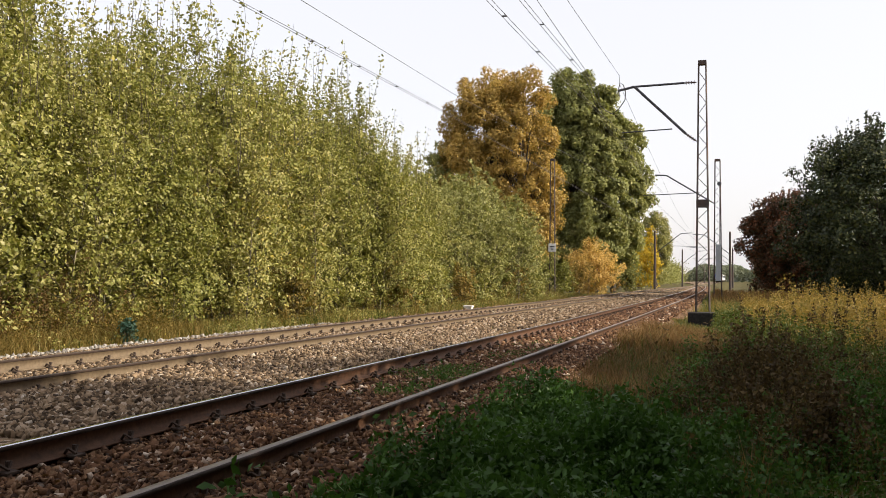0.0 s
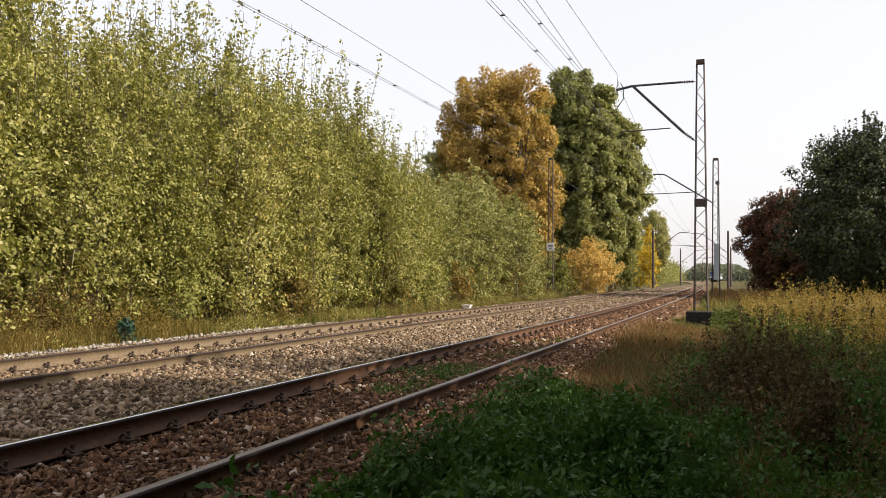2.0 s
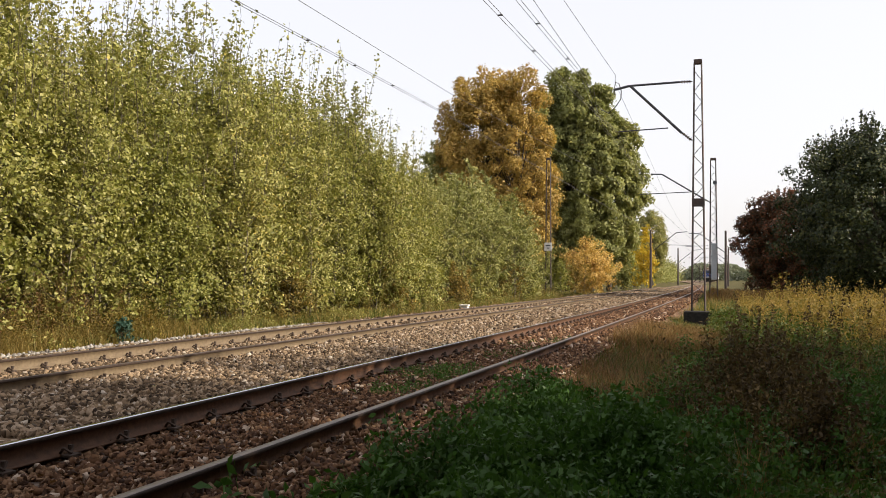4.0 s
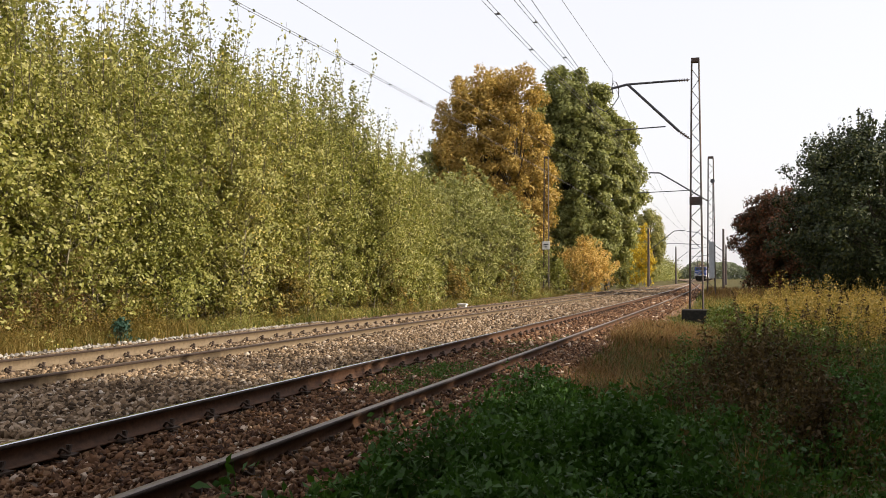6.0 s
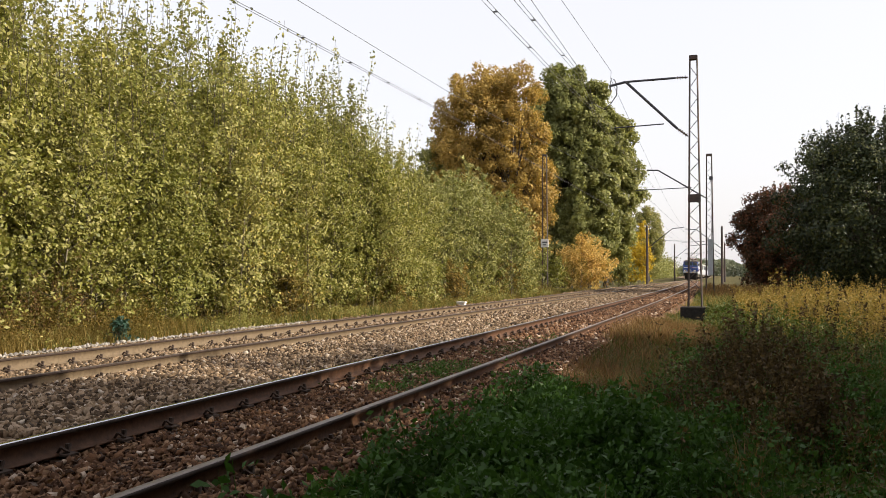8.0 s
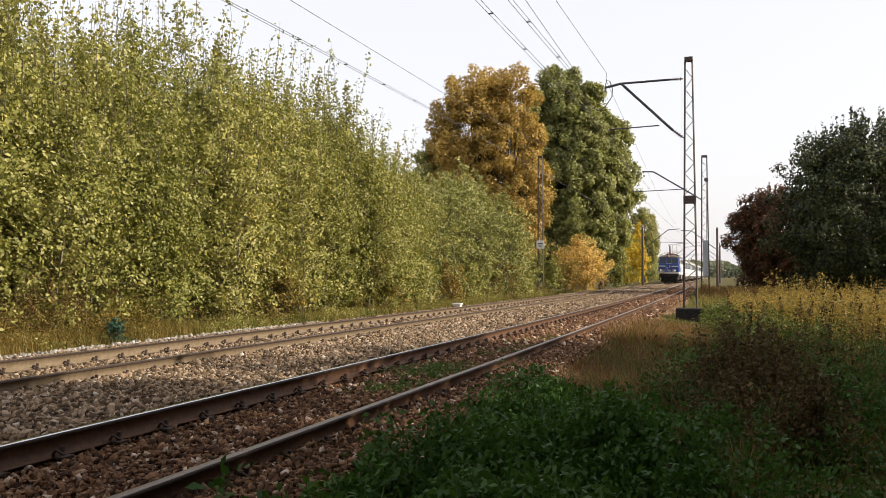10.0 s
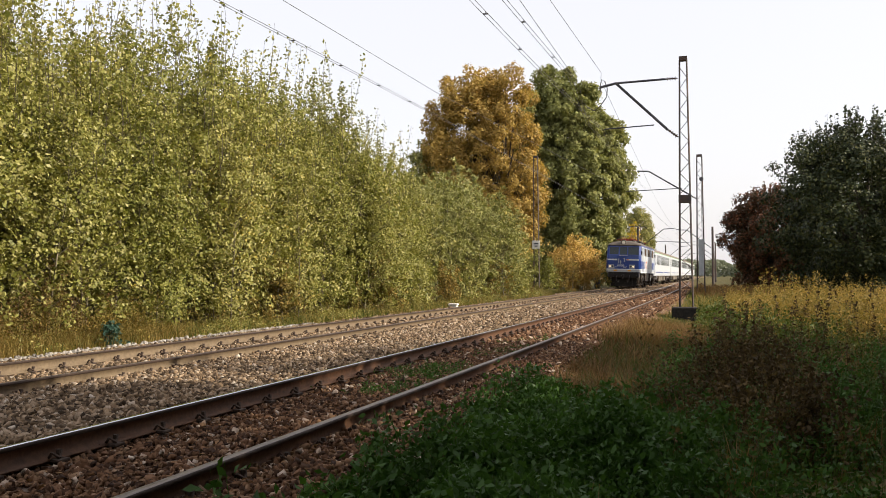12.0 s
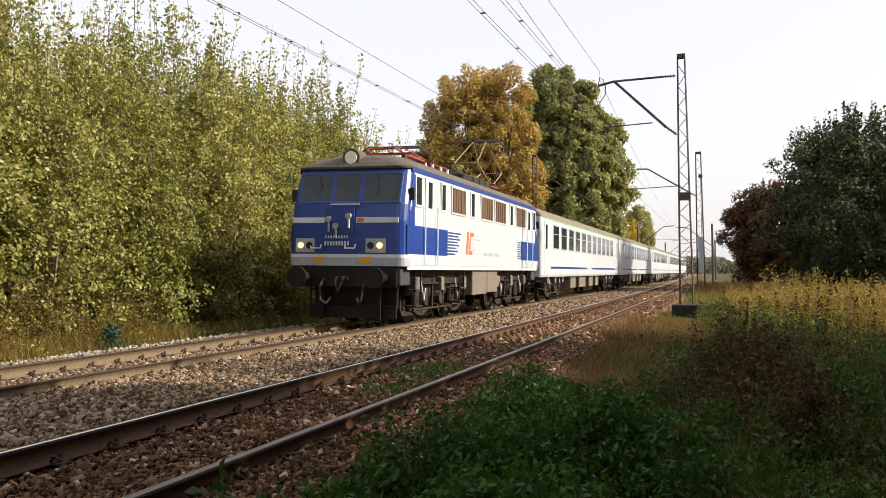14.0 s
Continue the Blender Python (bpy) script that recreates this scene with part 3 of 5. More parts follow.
def weeds(name, label, roots, height, leaf, per, mat, spread=0.12, narrow=0.7, category="weeds"):
    """Leafy stalks: leaves in tiers round upright stems."""
    n = len(roots)
    h = height * RNG.uniform(0.5, 1.15, n) * (0.85 + 0.4 * np.sin(roots[:, 0] * 2.9 + 1) * np.sin(roots[:, 1] * 2.3))
    lean = RNG.normal(0, 0.12, (n, 2))
    t = RNG.random((n, per)) ** 0.7
    p = roots[:, None] + np.stack([lean[:, :1] * h[:, None] * t, lean[:, 1:] * h[:, None] * t, h[:, None] * t], -1)
    p = p + RNG.normal(0, 1, (n, per, 3)) * np.array([spread, spread, 0.03]) * (1.15 - 0.7 * t)[..., None]
    v, f = leaf_cloud(p.reshape(-1, 3), leaf, RNG, narrow)
    s = RNG.uniform(0, math.pi, n)
    side = np.stack([np.cos(s), np.sin(s), 0 * s], -1) * 0.004
    top = roots + np.stack([lean[:, 0] * h, lean[:, 1] * h, h], -1)
    sv = np.stack([roots - side, roots + side, top + side * 0.4, top - side * 0.4], 1).reshape(-1, 3)
    sf = np.arange(4 * n).reshape(n, 4) + len(v)
    return tagged(new(name, array_mesh(name, np.concatenate([v, sv]), np.concatenate([f, sf]), mat)), label, category, kind="stuff")

# ---- masts and wires ----


def lattice_mast(name, label, m, h, w0, w1, braces, stout=0.034, group="catenary masts"):
    """Two channel legs that lean together, zigzag flats between them, a cap."""
    mast = thing(name, m, label, "catenary mast", group)
    for s in (-1, 1):
        bm = B()
        for dy in (-0.07, 0.07):
            a, b = Vector((s * w0 / 2, dy, 0)), Vector((s * w1 / 2, dy, h))
            rod(bm, a, b, stout, 4, stout * 0.8)
        part("leg", bm, M_MAST, mast)
    for i in range(braces):
        z0, z1 = h * (0.03 + 0.94 * i / braces), h * (0.03 + 0.94 * (i + 1) / braces)
        a, b = (w0 + (w1 - w0) * z / h for z in (z0, z1))
        s = 1 if i % 2 else -1
        part("brace", rod(B(), (s * a / 2, 0, z0), (-s * b / 2, 0, z1), 0.012, 4), M_MAST, mast)
    part("cap", cubes((-w1 / 2 - 0.02, w1 / 2 + 0.02, -0.11, 0.11, h - 0.04, h + 0.12), bevel=0.01), M_MAST, mast)
    return mast


def foundation(name, x, y, z, sx, sy, sz, label):
    bm = cubes((-sx / 2, sx / 2, -sy / 2, sy / 2, 0, sz), bevel=0.04)
    ob = part(name, bm, M_CONC)
    ob.matrix_basis = pose(x, y, z)
    return tagged(ob, label, "foundation")


def insulator(parent, a, b, r=0.075):
    a, b = Vector(a), Vector(b)
    bm = rod(B(), a, b, 0.022, 8)
    for k in range(4):
        p = a.lerp(b, 0.2 + 0.2 * k)
        d = (b - a).normalized() * 0.02
        rod(bm, p - d, p + d, r, 10, r * 0.5)
    part("insulator", bm, M_CERAM, parent, "brown ribbed porcelain insulator")


def mast_arm(mast, reach, z_tie, z_foot, drop=0.0, contact=None, thick=0.04):
    """A bracket arm: level tie at the top, slanting strut, registration arm. reach < 0 points to -x."""
    s = -1 if reach < 0 else 1
    off = s * 0.2
    knee = reach * 0.80
    tie = B()
    rod(tie, (off + s * 0.42, 0, z_tie), (knee, 0, z_tie - 0.03), thick, 8)
    rod(tie, (knee, 0, z_tie - 0.03), (reach, 0, z_tie - 0.15 - drop), thick * 1.15, 8)
    part("tie_bar", tie, M_ARM, mast)
    insulator(mast, (off, 0, z_tie), (off + s * 0.45, 0, z_tie))
    part("strut", rod(B(), (off + s * 0.36, 0, z_foot + 0.28), (knee, 0, z_tie - 0.03), thick * 1.2, 8), M_ARM, mast)
    insulator(mast, (off, 0, z_foot), (off + s * 0.38, 0, z_foot + 0.30))
    if contact is not None:
        zc = (z_foot + z_tie) / 2 - 0.62
        part("registration_arm", rod(B(), (off + s * 0.85, 0, zc + 0.04), (contact, 0, zc - 0.02), 0.022, 6), M_ARM, mast)


def catenary_masts():
    foundation("mast_foundation", -1.10, 32.9, -0.6, 1.0, 0.8, 0.62, "dark weathered concrete block under the lattice mast")
    m1 = lattice_mast("catenary_mast", "tall rust-brown lattice mast with a bracket arm over the track", pose(-1.10, 32.9, -0.02), 8.95, 0.46, 0.25, 22)
    mast_arm(m1, -3.0, 8.30, 6.16, 0.0, -2.85)
    part("clamp_plate", cubes((-0.22, 0.22, -0.12, 0.12, 3.78, 4.06), bevel=0.01), M_MAST, m1)
    jv, jf = [], []
    limb(jv, jf, [(-2.95, 0, 7.94), (-2.97, 0, 8.25), (-2.93, 0.05, 8.46), (-2.80, 0, 8.36), (-2.72, 0, 8.1), (-2.74, 0, 7.8), (-2.95, 0, 7.5), (-3.2, 0, 7.3), (-3.45, 0, 7.45), (-3.62, 0, 7.62)], 0.02, 0.02, 6)
    new("jumper_cable", array_mesh("jumper_cable", [tuple(p) for p in jv], jf, M_WIRE)).parent = m1
    m2 = lattice_mast("catenary_mast", "lattice mast with a grey weight casing and a bracket arm", pose(-1.16, 64.95, -0.4), 9.95, 0.52, 0.34, 20, 0.05)
    part("strut", tube(B(), [(-0.5, 0, 7.12), (-3.5, 0, 9.02), (-4.3, 0, 9.06)], 0.05, 8), M_ARM, m2)
    insulator(m2, (-0.2, 0, 6.92), (-0.55, 0, 7.15))
    part("registration_arm", rod(B(), (-1.2, 0, 7.72), (-5.1, 0, 7.62), 0.03, 6), M_ARM, m2)
    part("weight_casing", cubes((-0.14, 0.22, -0.42, -0.14, 1.5, 4.05), bevel=0.03), M_GALV, m2, "pale grey steel casing of the tension weight")
    bm = rod(B(), (0.12, -0.25, 4.05), (0.12, -0.25, 8.2), 0.02, 5)
    part("weight_cable", bm, M_WIRE, m2)
    part("pulley", rod(B(), (0.12, -0.32, 8.3), (0.12, -0.2, 8.3), 0.15, 14), M_ARM, m2)
    lm = lattice_mast("catenary_mast", "lattice mast with a white plate beside the thicket", pose(-13.9, 70.0, -0.42), 11.1, 0.44, 0.32, 24, 0.04)
    part("number_plate", cubes((-0.30, 0.32, -0.16, -0.10, 3.75, 4.4), bevel=0.01), M_PALE, lm, "small white enamel plate with faint bars")
    part("plate_bars", cubes((-0.18, 0.2, -0.168, -0.162, 4.1, 4.2), (-0.1, 0.12, -0.168, -0.162, 3.92, 4.0)), M_ARM, lm)
    for x, y, h, side in ((-0.65, 124, 8.0, -1), (-0.5, 188, 8.0, -1), (-10.1, 120, 8.0, 1), (-10.7, 195, 8.0, 1), (-0.8, 262, 8.2, -1), (-11.0, 272, 8.2, 1), (-11.2, 350, 8.2, 1)):
        pole = thing("catenary_pole", pose(x, y, -0.4), "slender dark catenary pole with a raised bracket arm", "catenary mast", "catenary poles")
        part("post", rod(B(), (0, 0, 0), (0, 0, h), 0.19, 8, 0.13), M_MAST, pole)
        bm = B()
        rod(bm, (side * 0.15, 0, h - 2.9), (side * 3.3, 0, h - 0.4), 0.05, 6)
        rod(bm, (side * 3.3, 0, h - 0.4), (side * 4.7, 0, h - 0.3), 0.05, 6)
        part("bracket_arm", bm, M_ARM, pole)
        part("registration_arm", rod(B(), (side * 2.2, 0, h - 2.0), (side * 5.2, 0, h - 2.1), 0.03, 5), M_ARM, pole)


def wire(label, pts, r=0.0058, sag=0.0, steps=14):
    line = []
    for a, b in zip(pts[:-1], pts[1:]):
        a, b = Vector(a), Vector(b)
        for k in range(steps):
            t = k / steps
            line.append(a.lerp(b, t) - Vector((0, 0, sag * 4 * t * (1 - t))))
    line.append(Vector(pts[-1]))
    v, f = [], []
    limb(v, f, line, r, r, 5)
    ob = new("overhead_wire", array_mesh("overhead_wire", [tuple(p) for p in v], f, M_WIRE))
    return tagged(ob, label, "overhead wire", "overhead wires")


def wire_clamp(x, y, z):
    """A small clamp that holds the twin contact wires together."""
    bm = cubes((-0.05, 0.05, -0.014, 0.014, -0.012, 0.014), bevel=0.003)
    rod(bm, (0, 0, 0.0), (0, 0, 0.05), 0.006, 6)
    ob = part("wire_clamp", bm, M_WIRE)
    ob.matrix_basis = pose(x, y, z)
    return tagged(ob, "small dark clamp on the twin contact wires", "wire clamp", "wire clamps")


def overhead():
    far = 272
    for dx in (0.0, 0.09):
        wire("grooved contact wire over the far track", [(-8.65 + dx, -8, 5.95), (-8.65 + dx, 14.3, 6.2), (-8.65 + dx, 27, 6.36), (-8.8 + dx, 71, 6.5), (-8.0 + dx, 120, 6.6), (xb(195), 195, 6.6), (xb(far), far, 6.6)])
    wire("messenger wire over the far track", [(-8.6, -8, 6.9), (-8.6, 16.4, 6.96), (-8.6, 26.9, 7.1), (-8.7, 71, 8.9)], 0.0068)
    wire("messenger wire over the far track", [(-8.7, 71, 8.9), (-8.0, 120, 7.7), (xb(195), 195, 7.7), (xb(far), far, 7.8)], 0.0068, 0.5)
    for dx in (0.0, 0.09):
        wire("grooved contact wire over the near track", [(-4.15 + dx, -8, 5.95), (-4.15 + dx, 15.0, 6.08), (-4.15 + dx, 20.8, 6.2), (-4.0 + dx, 32.9, 6.5), (-5.4 + dx, 65, 6.6), (xa(143), 143, 6.6)])
        wire("grooved contact wire over the near track", [(-3.85 + dx, -8, 6.2), (-3.85 + dx, 16.1, 6.42), (-3.85 + dx, 24.0, 6.62), (-4.6 + dx, 32.9, 6.85), (-5.0 + dx, 65, 7.4)])
    wire("messenger wire over the near track", [(-3.85, -8, 6.7), (-3.85, 17.5, 6.9), (-3.85, 26.1, 6.83), (-4.7, 32.9, 7.4)], 0.0068)
    wire("messenger wire over the near track", [(-3.8, -8, 7.4), (-3.8, 20.8, 7.85), (-3.8, 31.0, 8.25), (-4.05, 32.9, 8.4), (-5.1, 65, 8.75)], 0.0068)
    wire("messenger wire over the near track", [(-5.1, 65, 8.7), (-5.6, 124, 7.7), (-5.5, 188, 7.7)], 0.0068, 0.5)
    for y in (17.0, 19.5, 22.0, 24.5):
        wire_clamp(-8.605, y, 6.2 + (y - 14.3) * 0.0126)
    for y in (29.0, 35.0, 41.0, 47.0):
        wire_clamp(-8.605 - (y - 27) * 0.0034, y, 6.36 + (y - 27) * 0.0032)
    for y in (16.0, 19.0):
        wire_clamp(-4.105, y, 6.08 + (y - 15.0) * 0.0207)
    for y in (18.0, 21.5):
        wire_clamp(-3.805, y, 6.42 + (y - 16.1) * 0.0253)


# ---- train ----


def outline(hw, y0, y1, r, z, n=4):
    """A rounded rectangle in plan, counter-clockwise from the front right corner."""
    pts = []
    for cx, cy, a0 in ((hw - r, y0 + r, -90), (hw - r, y1 - r, 0), (-hw + r, y1 - r, 90), (-hw + r, y0 + r, 180)):
        for k in range(n + 1):
            a = radians(a0 + 90 * k / n)
            pts.append((cx + r * math.cos(a), cy + r * math.sin(a), z))
    return pts


def loft(levels, cap_bottom=True, cap_top=True):
    bm = B()
    rings = [[bm.verts.new(p) for p in ring] for ring in levels]
    n = len(rings[0])
    for a, b in zip(rings[:-1], rings[1:]):
        for i in range(n):
            bm.faces.new((a[i], a[(i + 1) % n], b[(i + 1) % n], b[i]))
    if cap_bottom:
        bm.faces.new(rings[0][::-1])
    if cap_top:
        bm.faces.new(rings[-1])
    return bm


def wheel(parent, x, y, r):
    """A railway wheel with its flange, on the axle end."""
    s = 1 if x > 0 else -1
    bm = B()
    rod(bm, (x - s * 0.065, y, r), (x + s * 0.065, y, r), r, 28)
    rod(bm, (x - s * 0.095, y, r), (x - s * 0.065, y, r), r + 0.028, 28)
    rod(bm, (x + s * 0.05, y, r), (x + s * 0.14, y, r), r * 0.32, 14)
    w = part("wheel", bm, M_UNDER, parent)
    part("axle_box", cubes((min(x + s * 0.12, x + s * 0.36), max(x + s * 0.12, x + s * 0.36), y - 0.2, y + 0.2, r - 0.2, r + 0.2), bevel=0.03), M_UNDER, parent)
    return w


def bogie(parent, yc, base, r, hw=0.98):
    """Side frames, springs, brake gear and two wheel pairs."""
    for s in (-1, 1):
        bm = B()
        box(bm, s * hw - 0.07, s * hw + 0.07, yc - base / 2 - 0.75, yc + base / 2 + 0.75, 0.72, 0.98, 0.03)
        box(bm, s * hw - 0.06, s * hw + 0.06, yc - 0.75, yc + 0.75, 0.42, 0.74, 0.03)
        part("bogie_frame", bm, M_UNDER, parent)
        for dy in (-base / 2 - 0.38, -base / 2 + 0.38, base / 2 - 0.38, base / 2 + 0.38):
            sp = B()
            for k in range(5):
                rod(sp, (s * (hw + 0.12), yc + dy, 0.52 + 0.075 * k), (s * (hw + 0.12), yc + dy, 0.565 + 0.075 * k), 0.085, 8)
            part("spring", sp, M_UNDER, parent)
        gear = B()
        for dy in (-0.45, 0.45):
            rod(gear, (s * (hw + 0.14), yc + dy, 0.35), (s * (hw + 0.18), yc + dy * 1.2, 1.15), 0.045, 6)
        rod(gear, (s * (hw + 0.2), yc - base / 2 - 0.6, 0.36), (s * (hw + 0.2), yc + base / 2 + 0.6, 0.36), 0.03, 6)
        rod(gear, (s * (hw + 0.1), yc - 0.25, 0.62), (s * (hw + 0.34), yc - 0.25, 0.62), 0.16, 10)
        rod(gear, (s * (hw + 0.24), yc - base / 2, 1.02), (s * (hw + 0.24), yc + base / 2, 1.02), 0.025, 6)
        part("brake_rigging", gear, M_UNDER, parent)
        for dy in (-base / 2 - 0.62, -0.05, base / 2 + 0.62):
            part("sand_box", cubes((min(s * (hw + 0.08), s * (hw + 0.34)), max(s * (hw + 0.08), s * (hw + 0.34)), yc + dy - 0.13, yc + dy + 0.13, 0.82, 1.2), bevel=0.03), M_BOXGREY, parent)
        for dy in (-base / 2, base / 2):
            leaf_spring = B()
            for k in range(4):
                box(leaf_spring, min(s * (hw + 0.1), s * (hw + 0.2)), max(s * (hw + 0.1), s * (hw + 0.2)), yc + dy - 0.55 + 0.1 * k, yc + dy + 0.55 - 0.1 * k, 0.30 - 0.03 * k, 0.325 - 0.03 * k)
            part("leaf_spring", leaf_spring, M_UNDER, parent)
            part("brake_hose", tube(B(), [(s * (hw + 0.28), yc + dy - 0.3, 1.2), (s * (hw + 0.33), yc + dy - 0.25, 0.8), (s * (hw + 0.3), yc + dy - 0.05, 0.6), (s * (hw + 0.25), yc + dy + 0.2, 0.9)], 0.022, 6), M_GREYPAINT, parent)
        for dy in (-base / 2, base / 2):
            wheel(parent, s * 0.7535, yc + dy, r)
    for dy in (-base / 2, base / 2):
        part("axle", rod(B(), (-0.72, yc + dy, r), (0.72, yc + dy, r), 0.085, 10), M_UNDER, parent)


def face_panel(x0, x1, z0, z1, y_low, y_high, zl, zh, out=0.0, thick=0.02):
    """A flat panel on the sloping nose between two heights."""
    bm = B()
    v = []
    for d in (out, out - thick):
        for x, z in ((x0, z0), (x1, z0), (x1, z1), (x0, z1)):
            v.append(bm.verts.new((x, y_low + (y_high - y_low) * (z - zl) / (zh - zl) - d, z)))
    for f in ((0, 1, 2, 3), (7, 6, 5, 4), (0, 4, 5, 1), (1, 5, 6, 2), (2, 6, 7, 3), (3, 7, 4, 0)):
        bm.faces.new([v[i] for i in f])
    return bm


def side_panel(s, hw, y0, y1, z0, z1, out, thick=0.02):
    a, b = s * (hw + out - thick), s * (hw + out)
    return cubes((min(a, b), max(a, b), y0, y1, z0, z1), bevel=0.004)


LOCO_L = 15.75


def build_loco():
    loco = thing("locomotive", pose(0, 0, 0), "blue and white electric locomotive with lit headlamps", "locomotive")
    hw = 1.52
    lv = [(1.44, 1.50, 0.04, 0.20), (1.50, hw, 0.0, 0.22), (2.55, hw, 0.0, 0.24), (2.95, hw, 0.06, 0.26), (3.78, 1.49, 0.34, 0.28), (3.86, 1.47, 0.36, 0.28)]
    bm = loft([outline(w, i, LOCO_L - i, r, z) for z, w, i, r in lv])
    bm.normal_update()
    for f in bm.faces:
        if abs(f.normal.y) > 0.1:
            f.material_index = 1
    part("body", bm, [M_WHITE, M_BLUE], loco)
    rl = [(3.84, 1.50, 0.27, 0.3), (3.89, 1.51, 0.25, 0.32), (3.99, 1.43, 0.34, 0.4), (4.12, 1.22, 0.50, 0.6), (4.23, 0.88, 0.78, 0.6), (4.29, 0.35, 1.2, 0.3)]
    roof = part("roof", loft([outline(w, i, LOCO_L - i, r, z) for z, w, i, r in rl]), M_ROOF, loco, "grimy grey roof")
    for y in (3.4, 6.2, 9.0, 11.8):
        part("roof_seam", cubes((-1.1, 1.1, y - 0.02, y + 0.02, 4.1, 4.19)), M_ROOF, roof)
    for s in (-1, 1):
        part("cornice_stripe", side_panel(s, 1.485, 0.5, LOCO_L - 0.5, 3.765, 3.875, 0.022), M_BLUE, loco)
        for y0, y1 in ((0.12, 3.35), (LOCO_L - 3.2, LOCO_L - 0.12)):
            part("blue_panel", side_panel(s, hw, y0, y1, 1.76, 2.46, 0.006), M_BLUE, loco)
        for k in range(8):
            z = 1.80 + 0.083 * k
            part("stripe", side_panel(s, hw, 3.35, 4.1 + 0.2 * (k % 2) + 0.05 * k, z, z + 0.042, 0.006), M_BLUE, loco)
            part("stripe", side_panel(s, hw, LOCO_L - 3.2 - 0.55 - 0.1 * (k % 2), LOCO_L - 3.2, z, z + 0.042, 0.006), M_BLUE, loco)
        for y0, y1, mat, nm in ((0.70, 1.12, M_GLASS, "cab_window"), (2.78, 3.12, M_GLASS, "side_window"), (3.72, 5.05, M_GRILLE, "air_grille"), (5.68, 6.03, M_GLASS, "side_window"), (6.86, 8.25, M_GRILLE, "air_grille"), (8.58, 10.03, M_GRILLE, "air_grille"), (10.75, 11.12, M_GLASS, "side_window"), (11.72, 13.2, M_GRILLE, "air_grille"), (LOCO_L - 1.12, LOCO_L - 0.70, M_GLASS, "cab_window")):
            w = part(nm, side_panel(s, 1.50, y0, y1, 2.98, 3.66, 0.028, 0.04), mat, loco)
            fr = B()
            for r in ((y0 - 0.05, y1 + 0.05, 2.93, 2.98), (y0 - 0.05, y1 + 0.05, 3.66, 3.71), (y0 - 0.05, y0, 2.98, 3.66), (y1, y1 + 0.05, 2.98, 3.66)):
                box(fr, min(s * 1.49, s * 1.542), max(s * 1.49, s * 1.542), r[0], r[1], r[2], r[3])
            part("window_frame", fr, M_PALEBAND if mat is M_GLASS else M_WHITE, w)
            if mat is M_GRILLE:
                for k in range(5):
                    yy = y0 + (y1 - y0) * (k + 0.5) / 5
                    part("slat", cubes((min(s * 1.52, s * 1.540), max(s * 1.52, s * 1.540), yy - 0.03, yy + 0.03, 2.99, 3.65)), M_GRILLE, w)
        for y0 in (1.45, LOCO_L - 2.2):
            d = part("door", side_panel(s, hw, y0, y0 + 0.72, 1.5, 3.7, 0.008), M_WHITE, loco)
            part("door_panel", side_panel(s, hw, y0, y0 + 0.72, 1.76, 2.46, 0.013), M_BLUE, d)
            part("door_window", side_panel(s, hw, y0 + 0.22, y0 + 0.52, 2.95, 3.62, 0.016), M_GLASS, d)
            for yy in (y0 - 0.14, y0 + 0.86):
                part("handrail", rod(B(), (s * (hw + 0.06), yy, 1.5), (s * (hw + 0.06), yy, 3.0), 0.018, 6), M_PALEBAND, d, "bright steel handrail")
        for e in (0, 1):
            bm = B()
            ring = []
            for x in (1.47, 1.527):
                for y, z, dx in ((0.22, 2.44, 0), (0.64, 2.44, 0), (0.64, 2.95, 0), (0.64, 3.77, -0.027), (0.60, 3.77, -0.027), (0.30, 2.95, 0)):
                    ring.append(bm.verts.new((s * (x + dx), LOCO_L - y if e else y, z)))
            bm.faces.new(ring[:6])
            bm.faces.new(ring[:5:-1])
            for k in range(6):
                bm.faces.new((ring[k], ring[(k + 1) % 6], ring[(k + 1) % 6 + 6], ring[k + 6]))
            bmesh.ops.recalc_face_normals(bm, faces=bm.faces)
            part("cab_pillar", bm, M_BLUE, loco)
        for y0, y1, z0, z1, mat in ((5.16, 5.36, 1.84, 2.5, M_ORANGE), (5.46, 5.6, 1.84, 2.5, M_ORANGE), (5.6, 5.86, 2.38, 2.5, M_ORANGE), (5.6, 5.86, 1.84, 1.95, M_ORANGE), (5.96, 6.4, 2.40, 2.44, M_GREYPAINT), (5.96, 6.6, 2.28, 2.32, M_GREYPAINT), (5.96, 6.3, 1.97, 2.01, M_GREYPAINT), (5.96, 6.5, 1.86, 1.90, M_GREYPAINT)):
            bm = side_panel(s, hw, y0, y1, z0, z1, 0.007)
            for v in bm.verts:
                v.co.y += 0.22 * (v.co.z - 1.84)
            part("logo_bar", bm, mat, loco, "slanted orange-red emblem bar" if mat is M_ORANGE else "thin grey emblem line")
        for k in range(7):
            part("lettering_bar", side_panel(s, hw, 7.1 + 0.31 * k, 7.33 + 0.31 * k, 1.83, 1.93, 0.006), M_GREYPAINT, loco)
        part("side_sill", side_panel(s, 1.5, 0.2, LOCO_L - 0.2, 1.38, 1.5, 0.012), M_PALEBAND, loco)
        part("side_tank", cubes((min(s * 0.9, s * 1.42), max(s * 0.9, s * 1.42), 6.3, 8.0, 0.62, 1.36), bevel=0.03), M_BOXGREY, loco, "dusty grey equipment box")
        part("side_tank", cubes((min(s * 0.9, s * 1.42), max(s * 0.9, s * 1.42), 8.08, 9.4, 0.66, 1.36), bevel=0.03), M_BOXGREY, loco)
